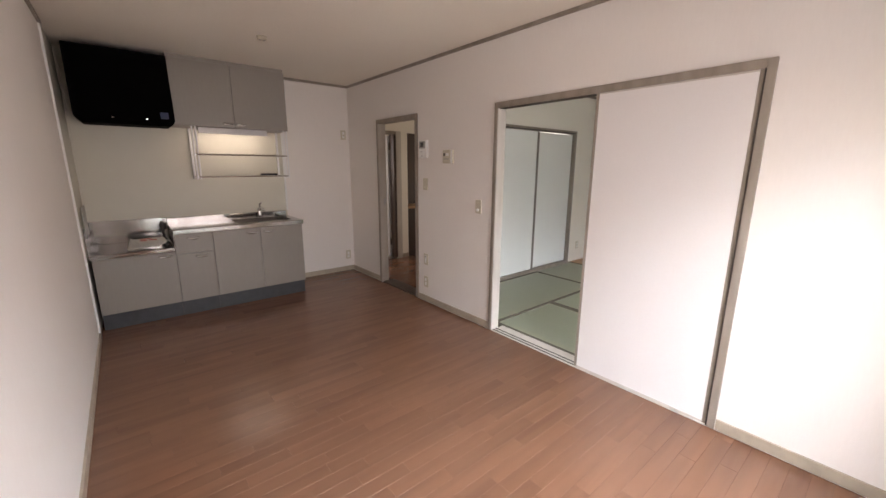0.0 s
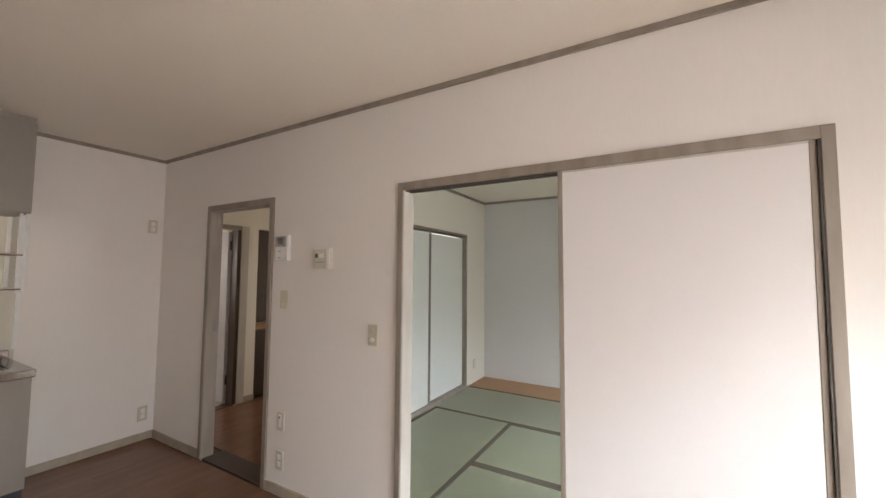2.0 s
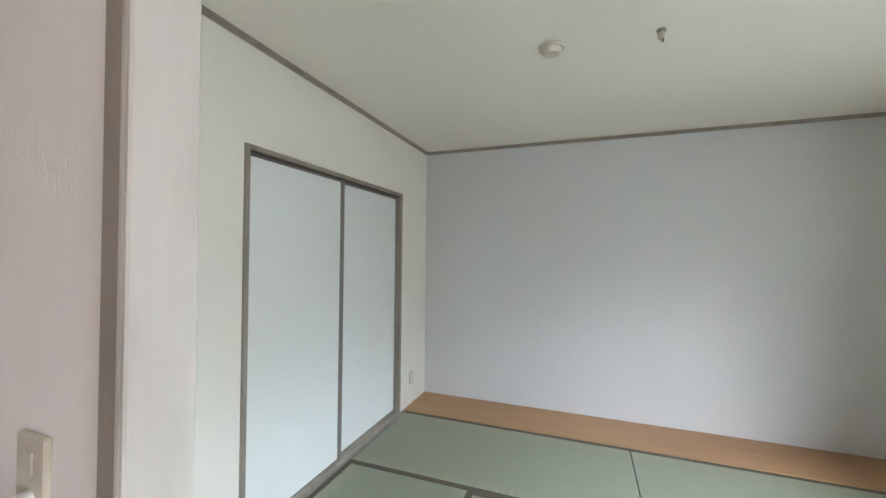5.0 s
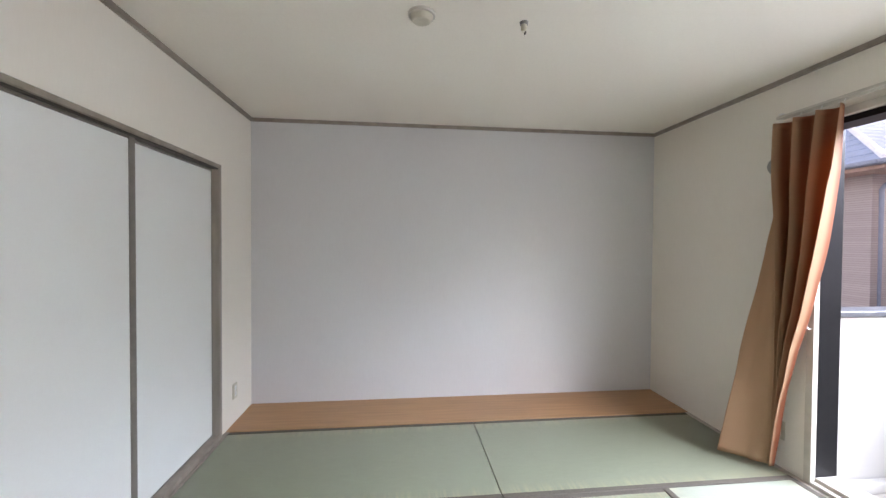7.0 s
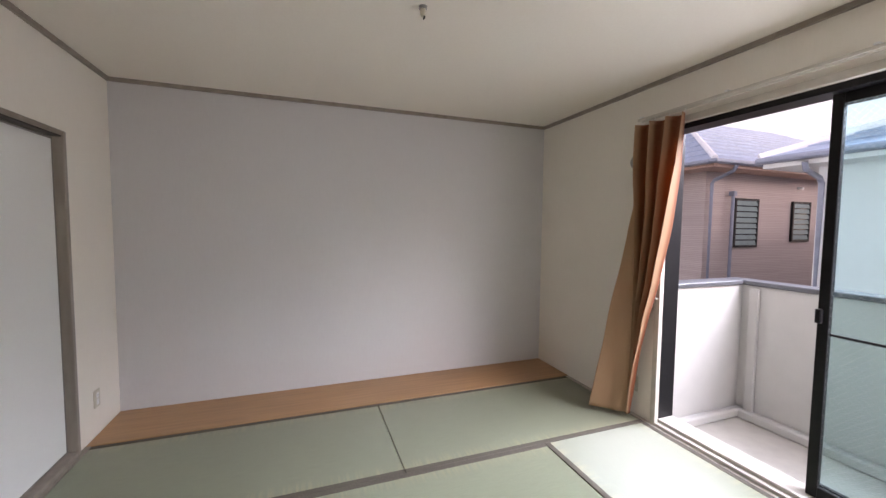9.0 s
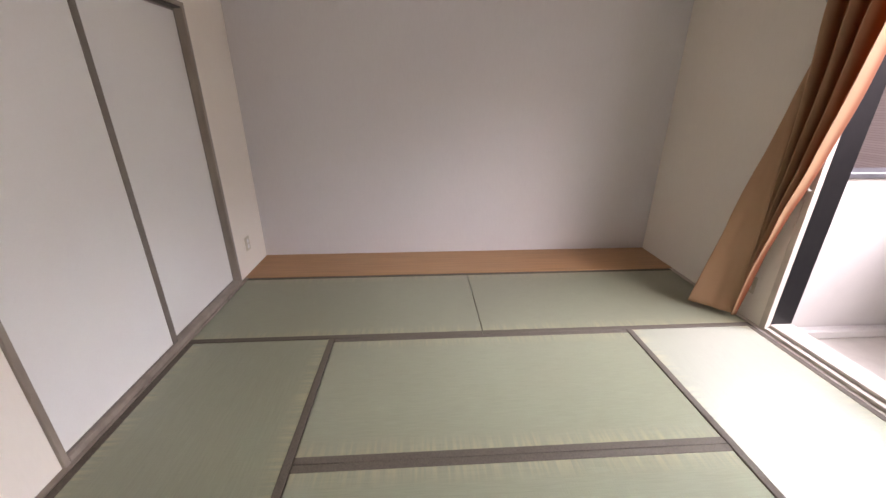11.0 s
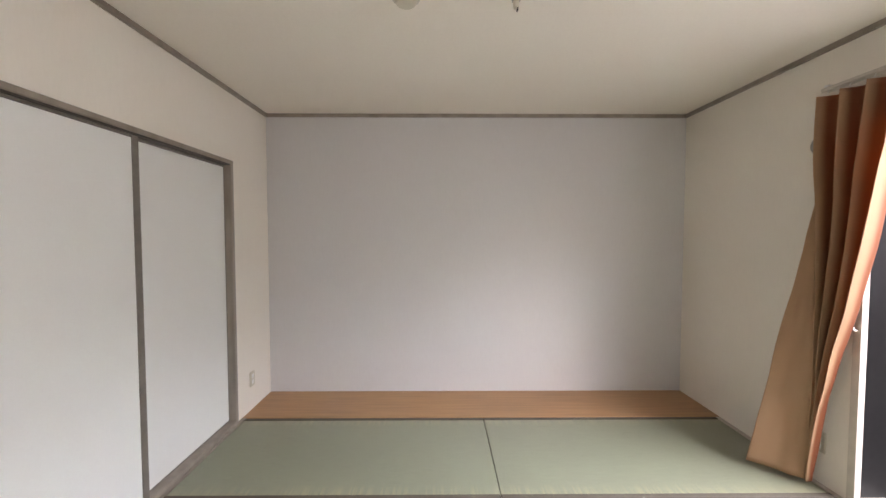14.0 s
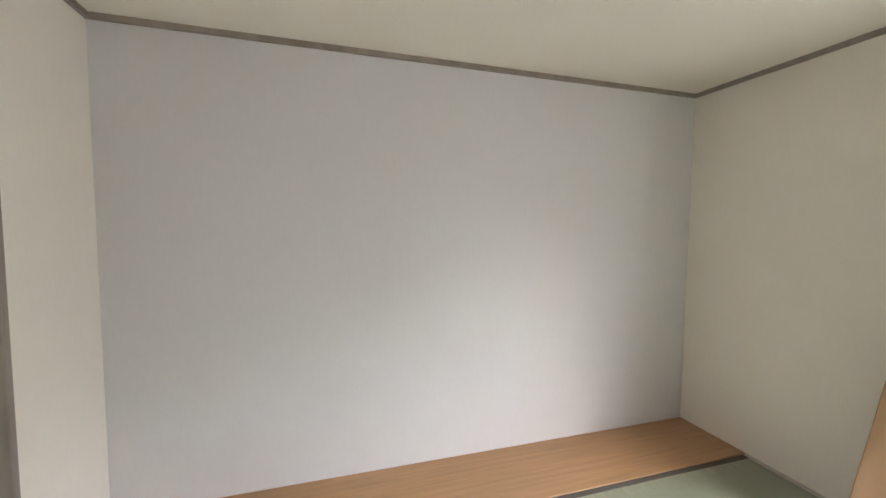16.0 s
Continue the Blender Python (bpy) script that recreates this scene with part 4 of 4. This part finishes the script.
# papers and the gas hose on the stove counter
pb = thing("paper_bundle", "white printed papers with red lettering on the counter", "papers", (0.24, 4.62, 0.672))
for k in range(3):
    m = Matrix.Translation((0.25 + 0.022 * k, 4.56 + 0.02 * k, 0.700 + 0.010 * k)) @ pose(0, 0, 0, 17 - 4 * k, 3 * k - 3, -10 + 14 * k)
    bm = bmesh.new()
    bmesh.ops.create_grid(bm, x_segments=14, y_segments=10, size=1.0, matrix=Matrix.Diagonal((0.125, 0.085, 1, 1)))
    for v in bm.verts:
        edge = (v.co.x / 0.125) ** 2
        v.co.z += 0.010 * noise.noise(Vector((v.co.x * 16, v.co.y * 16, k * 3.1))) + 0.012 * edge * edge * (k % 2 + 0.4)
    bmesh.ops.solidify(bm, geom=list(bm.faces), thickness=0.0012)
    bmesh.ops.transform(bm, matrix=m, verts=bm.verts)
    part("sheet", bm, WHITE_PAPER, pb, smooth=True)
for k, (dx, dy, w) in enumerate(((-0.03, 0.01, 0.09), (0.02, -0.025, 0.06), (-0.05, -0.03, 0.05))):
    bm = box(-w / 2, w / 2, -0.009, 0.009, 0.0, 0.002, 0.0005)
    bmesh.ops.transform(bm, matrix=Matrix.Translation((0.29 + dx, 4.60 + dy, 0.734 + 0.2 * dy)) @ pose(0, 0, 0, 10, 2, 18 - 9 * k), verts=bm.verts)
    part("print", bm, RED_PRINT, pb, "red printed bar")
gh = thing("gas_hose", "black rubber gas hose with a brass cock", "gas hose", (0.40, 4.75, 0.672))
part("hose", tube([(0.425, 4.90, 0.80), (0.415, 4.84, 0.835), (0.405, 4.77, 0.80), (0.41, 4.70, 0.73), (0.425, 4.60, 0.70), (0.42, 4.52, 0.69), (0.40, 4.45, 0.688)], 0.012, 10), BLACK_RUBBER, gh, smooth=True)
part("cock", box(0.40, 0.445, 4.885, 4.925, 0.77, 0.83, 0.006), BLACK_RUBBER, gh)
part("cap", cyl((0.40, 4.45, 0.688), (0.385, 4.425, 0.688), 0.016, 0.014, 14), BLACK_RUBBER, gh)

# wall cabinets, hood, rack
UF = 4.57


def wall_unit(x0, x1, z0, z1, label, seams):
    ob = thing("wall_cabinet", label, "kitchen cabinet", ((x0 + x1) / 2, YK, z0), "kitchen wall cabinets")
    part("body", box(x0, x1, UF + 0.018, YK - 0.004, z0, z1), CARCASS, ob)
    for a, b, hx in seams:
        leaf = part("door", box(a + 0.0015, b - 0.0015, UF, UF + 0.017, z0 + 0.002, z1 - 0.002, 0.002), LAMINATE, ob)
        handle(hx, z0 + 0.035, UF, leaf, 0.08)
    return ob


wall_unit(0.60, 1.622, 1.778, 2.362, "grey laminate wall cabinet with two doors", [(0.60, 1.105, 1.045), (1.105, 1.622, 1.165)])
trim("cabinet_filler", [(0.60, 1.622, UF + 0.03, YK - 0.004, 2.362, H)], CARCASS, "grey filler above the wall cabinet")

hd = thing("range_hood", "black boxy range hood with a slanted lower edge", "range hood", (0.23, YK, 1.76))
part("body", prism([(-0.075, 2.35), (0.596, 2.35), (0.606, 1.80), (0.582, 1.762), (-0.035, 1.762), (-0.075, 1.80)], "y", UF - 0.055, YK - 0.004, 0.006), HOOD_BLACK, hd)
part("lip", box(-0.03, 0.575, UF - 0.062, UF - 0.03, 1.752, 1.775, 0.006), HOOD_BLACK, hd)
part("sticker", box(0.50, 0.56, UF - 0.0625, UF - 0.0585, 1.815, 1.87), BLUE_PRINT, hd, "small blue sticker")
for k, bx in enumerate((0.17, 0.40)):
    part("lamp_button", cyl((bx, UF - 0.055, 1.806), (bx, UF - 0.068, 1.804), 0.006, n=12), CHROME, hd)

rk = thing("dish_rack", "white metal hanging dish rack under the wall cabinet", "dish rack", (1.15, 4.72, 1.28))
for rx in (0.75, 1.60):
    part("post", box(rx - 0.022, rx - 0.006, 4.60, 4.612, 1.275, 1.778, 0.002), WHITE_METAL, rk)
    part("post", box(rx + 0.006, rx + 0.022, 4.60, 4.612, 1.275, 1.778, 0.002), WHITE_METAL, rk)
    part("post", box(rx - 0.010, rx + 0.010, YK - 0.03, YK - 0.006, 1.275, 1.778, 0.002), WHITE_METAL, rk)
for rz in (1.515, 1.30):
    for ry in (4.606, 4.66, 4.72, 4.78, 4.84, 4.90):
        part("wire", cyl((0.75, ry, rz), (1.60, ry, rz), 0.008 if ry < 4.62 else 0.0045, n=8), CHROME, rk)
    for rx in (0.75, 1.60):
        part("side_bar", cyl((rx, 4.606, rz), (rx, 4.92, rz), 0.006, n=8), CHROME, rk)
bd = thing("soap_tray", "flat black tray on the dish rack", "tray", (1.42, 4.66, 1.306))
part("tray", box(1.34, 1.50, 4.63, 4.72, 1.304, 1.326, 0.008), BLACK_RUBBER, bd)

lf = thing("under_cabinet_light", "white strip light lit under the wall cabinet", "strip light", (1.12, 4.75, 1.778))
part("housing", box(0.80, 1.44, 4.70, 4.80, 1.752, 1.778, 0.004), WHITE_METAL, lf)
part("front_lip", box(0.80, 1.44, 4.690, 4.699, 1.722, 1.778, 0.002), WHITE_METAL, lf)
part("diffuser", box(0.82, 1.42, 4.705, 4.795, 1.728, 1.752, 0.006), TUBE, lf, "glowing diffuser")

# ---- hall ----
hf = thing("door_3", "greige door frame with a white door standing ajar", "door", (2.98, HN, 0), kind="structure")
# dark brown strip drawn in for the dark gap beside the open leaf
part("gap_strip", box(3.305, 3.345, HN - 0.006, HN + 0.108, 0.01, 1.866, 0.002), DARK_BROWN, hf, "dark brown strip for the gap at the door edge")
part("jamb", box(3.345, 3.43, HN - 0.014, HN + 0.114, 0, 1.912, 0.003), TRIM_PALE, hf)
part("jamb", box(2.57, 2.63, HN - 0.014, HN + 0.114, 0, 1.912, 0.003), TRIM_PALE, hf)
part("head", box(2.63, 3.345, HN - 0.014, HN + 0.114, 1.866, 1.912, 0.003), TRIM, hf)
part("threshold", box(2.63, 3.325, HN - 0.004, HN + 0.104, -0.03, 0.008, 0.002), DARK_BROWN, hf)
bm = box(-0.66, 0.0, -0.018, 0.018, 0.012, 1.855, 0.003)
swing = Matrix.Translation((3.30, HN + 0.13, 0)) @ pose(0, 0, 0, 0, 0, -87)
bmesh.ops.transform(bm, matrix=swing, verts=bm.verts)
leaf = part("leaf", bm, DOOR_WHITE, hf, "white flush door standing ajar")
for s in (-1, 1):
    bm = tube([(-0.56, 0, 0.95), (-0.56, s * 0.055, 0.95), (-0.46, s * 0.055, 0.95)], 0.009, 10)
    bmesh.ops.transform(bm, matrix=swing, verts=bm.verts)
    part("handle", bm, CHROME, leaf, "lever handle", smooth=True)
for hz in (0.25, 1.70):
    part("hinge", cyl((3.316, HN + 0.122, hz - 0.05), (3.316, HN + 0.122, hz + 0.05), 0.017, n=10), GROOVE, hf)

sc = thing("shoe_cabinet", "dark brown built-in shoe cabinet with a lighter ledge", "cabinet", (4.05, HN + 0.2, 0))
part("lower_body", box(3.552, 4.548, HN + 0.03, HN + 0.42, 0.0, 0.76, 0.003), DARK_BROWN, sc)
part("ledge", box(3.552, 4.548, HN + 0.012, HN + 0.42, 0.76, 0.79, 0.003), BOARD, sc)
part("upper_body", box(3.552, 4.548, HN + 0.03, HN + 0.42, 1.15, 1.898, 0.003), DARK_BROWN, sc)
part("back", box(3.552, 4.548, HN + 0.40, HN + 0.42, 0.79, 1.15), DARK_BROWN, sc)
for k in range(2):
    part("door", box(3.556 + 0.496 * k, 4.046 + 0.496 * k, HN + 0.012, HN + 0.029, 0.03, 0.75, 0.002), DARK_BROWN, sc)
    part("door", box(3.556 + 0.496 * k, 4.046 + 0.496 * k, HN + 0.012, HN + 0.029, 1.16, 1.89, 0.002), DARK_BROWN, sc)

# ---- balcony ----
BX, BY, BT, BZ = 4.40, -1.28, 0.95, -0.10
setting("balcony_floor", box(-1.2, BX, BY, YS2, BZ - 0.14, BZ), BALCONY_FLOOR, "pale coated balcony floor", "floor")
parapet = thing("balcony_parapet", "off-white rendered balcony parapet with a dark metal cap", "parapet", (BX, BY, BZ), kind="structure")
part("wall", box(-1.2, BX + 0.12, BY - 0.12, BY, -0.5, BT), RENDERED, parapet)
part("wall", box(BX, BX + 0.12, BY, YS2, -0.5, BT), RENDERED, parapet)
part("cap", box(-1.2, BX + 0.14, BY - 0.14, BY + 0.02, BT, BT + 0.035, 0.005), CAP, parapet, "dark grey metal cap")
part("cap", box(BX - 0.02, BX + 0.14, BY + 0.02, YS2, BT, BT + 0.035, 0.005), CAP, parapet, "dark grey metal cap")
part("pilaster", box(BX - 0.13, BX - 0.07, BY, BY + 0.03, BZ, BT - 0.02, 0.004), RENDERED, parapet)
part("kerb", box(-1.2, BX - 0.05, BY, BY + 0.07, BZ, BZ + 0.07, 0.012), RENDERED, parapet)
part("kerb", box(BX - 0.06, BX, BY, YS2, BZ, BZ + 0.07, 0.012), RENDERED, parapet)

# ---- outside ----
setting("ground", box(-400, 400, -400, 400, -3.3, -3.1), GROUND, "grey gravel ground between the houses", "ground")


def hip_roof(x0, x1, y0, y1, z, pitch, step=0.28, lap=0.018):
    """Tiled hip roof: stepped courses that rise from the eaves to the ridge."""
    bm = bmesh.new()
    half = min(x1 - x0, y1 - y0) / 2
    n = int(half / step)

    def ring(d, zz):
        return [bm.verts.new((a, b, zz)) for a, b in ((x0 + d, y0 + d), (x1 - d, y0 + d), (x1 - d, y1 - d), (x0 + d, y1 - d))]

    for k in range(n):
        d0, d1 = k * step, min((k + 1) * step, half - 0.005)
        lo, hi = ring(d0, z + d0 * pitch), ring(d0, z + d0 * pitch + lap)
        top = ring(d1, z + d1 * pitch)
        for a, b in ((lo, hi), (hi, top)):
            for i in range(4):
                bm.faces.new((a[i], a[(i + 1) % 4], b[(i + 1) % 4], b[i]))
        if k == n - 1:
            bm.faces.new(top)
    bmesh.ops.remove_doubles(bm, verts=bm.verts, dist=0.001)
    return bm


def house(name, x0, x1, y0, y1, eave, over, pitch, wall_mat, fascia_mat, label):
    ob = thing(name, label, "house", ((x0 + x1) / 2, (y0 + y1) / 2, -3.1))
    part("wall", box(x0, x1, y0, y1, -3.1, eave), wall_mat, ob)
    a0, a1, b0, b1 = x0 - over, x1 + over, y0 - over, y1 + over
    part("soffit", box(a0 + 0.03, a1 - 0.03, b0 + 0.03, b1 - 0.03, eave - 0.02, eave + 0.06), fascia_mat, ob)
    roof = part("roof", hip_roof(a0, a1, b0, b1, eave + 0.10, pitch), ROOF, ob)
    for s, (gx0, gx1, gy0, gy1) in enumerate(((a0 - 0.1, a0 + 0.03, b0 - 0.1, b1 + 0.1), (a0 + 0.03, a1, b1 - 0.03, b1 + 0.1))):
        part("gutter", box(gx0, gx1, gy0, gy1, eave + 0.03, eave + 0.10, 0.02), GUTTER, ob)
    half = min(a1 - a0, b1 - b0) / 2
    for cx, cy, sx, sy in ((a0, b1, 1, -1), (a1, b1, -1, -1)):
        part("hip_cap", tube([(cx, cy, eave + 0.12), (cx + sx * half, cy + sy * half, eave + 0.12 + half * pitch)], 0.05, 8), ROOF_EDGE, roof)
    return ob


def louvre_window(parent, x, y0, y1, z0, z1):
    """A dark framed window with pale louvre slats on a wall that faces the balcony's side."""
    w = part("window", box(x - 0.02, x + 0.01, y0, y1, z0, z1), DARK_SCREEN, parent)
    f = 0.035
    part("frame", box(x - 0.05, x, y0 - f, y0, z0 - f, z1 + f), BLACK_ALU, w)
    part("frame", box(x - 0.05, x, y1, y1 + f, z0 - f, z1 + f), BLACK_ALU, w)
    part("frame", box(x - 0.05, x, y0, y1, z1, z1 + f), BLACK_ALU, w)
    part("frame", box(x - 0.05, x, y0, y1, z0 - f, z0), BLACK_ALU, w)
    n = int((z1 - z0) / 0.105)
    for k in range(n):
        z = z0 + (k + 0.5) * (z1 - z0) / n
        bm = box(-0.003, 0.003, y0, y1, -0.046, 0.046)
        bmesh.ops.transform(bm, matrix=Matrix.Translation((x - 0.035, 0, z)) @ pose(0, 0, 0, 0, 12, 0), verts=bm.verts)
        part("slat", bm, SLAT_GREY, w)


A = house("neighbour_house", 7.6, 13.8, -15.0, -5.24, 2.5, 0.5, 0.55, SIDING, SOFFIT, "pinkish tiled two-storey house with a grey hip roof")
louvre_window(A, 7.6, -6.71, -6.08, 1.05, 1.96)
louvre_window(A, 7.6, -8.44, -7.90, 1.16, 1.95)
part("downpipe", tube([(7.02, -5.18, 2.50), (7.08, -5.20, 2.42), (7.48, -5.30, 2.30), (7.53, -5.31, 2.24), (7.53, -5.31, -3.0)], 0.032, 10), GUTTER, A, "dark grey downpipe")
part("flue", tube([(7.5, -5.87, 2.06), (7.5, -5.87, -3.0)], 0.03, 10), GUTTER, A, "dark grey pipe")
part("flue_head", box(7.45, 7.56, -5.915, -5.825, 2.03, 2.12, 0.01), GUTTER, A)
part("wall_lamp", cyl((7.6, -8.05, 2.28), (7.5, -8.05, 2.26), 0.03, 0.035, 12), WHITE_METAL, A)
D = house("neighbour_house", -4.0, 5.12, -13.0, -3.66, 2.14, 0.4, 0.4, WHITE_WALL, WHITE_WALL, "white rendered two-storey house with a grey hip roof")
part("downpipe", tube([(5.05, -3.24, 2.14), (5.05, -3.27, 2.06), (5.06, -3.55, 1.98), (5.06, -3.60, 1.92), (5.06, -3.60, -3.0)], 0.03, 10), GUTTER, D, "grey downpipe")

# ---- floor strips, last ----
PW, PL = 0.0757, 0.606


def strips(parent, x0, x1, y0, y1):
    """Boards along x, with ends staggered from row to row; alike boards share one mesh."""
    meshes = {}
    rng = random.Random(5)
    y, row = y0, 0
    while y < y1 - 0.002:
        w = min(PW, y1 - y)
        x = x0 - (row * 0.37 % PL) * (1 if row % 2 else 0.6)
        while x < x1 - 0.002:
            a, b = max(x, x0), min(x + PL, x1)
            if b - a > 0.01:
                key = (round(b - a, 3), round(w, 3))
                if key not in meshes:
                    bm = box(-(b - a) / 2 + 0.0002, (b - a) / 2 - 0.0002, -w / 2 + 0.0002, w / 2 - 0.0002, -0.006, 0.006, 0.0006)
                    bmesh.ops.recalc_face_normals(bm, faces=bm.faces)
                    me = bpy.data.meshes.new("floor_strip")
                    bm.to_mesh(me)
                    bm.free()
                    me.materials.append(FLOOR_WOOD)
                    meshes[key] = me
                ob = new("floor_strip", meshes[key])
                ob.location = ((a + b) / 2, y + w / 2, -0.006)
                ob.parent = parent
            x += PL
        y += PW
        row += 1


strips(floor, XW, XP - 0.016, YS, YK)
strips(hall_floor, XP2 + 0.032, 4.9, 3.45, HN - 0.006)
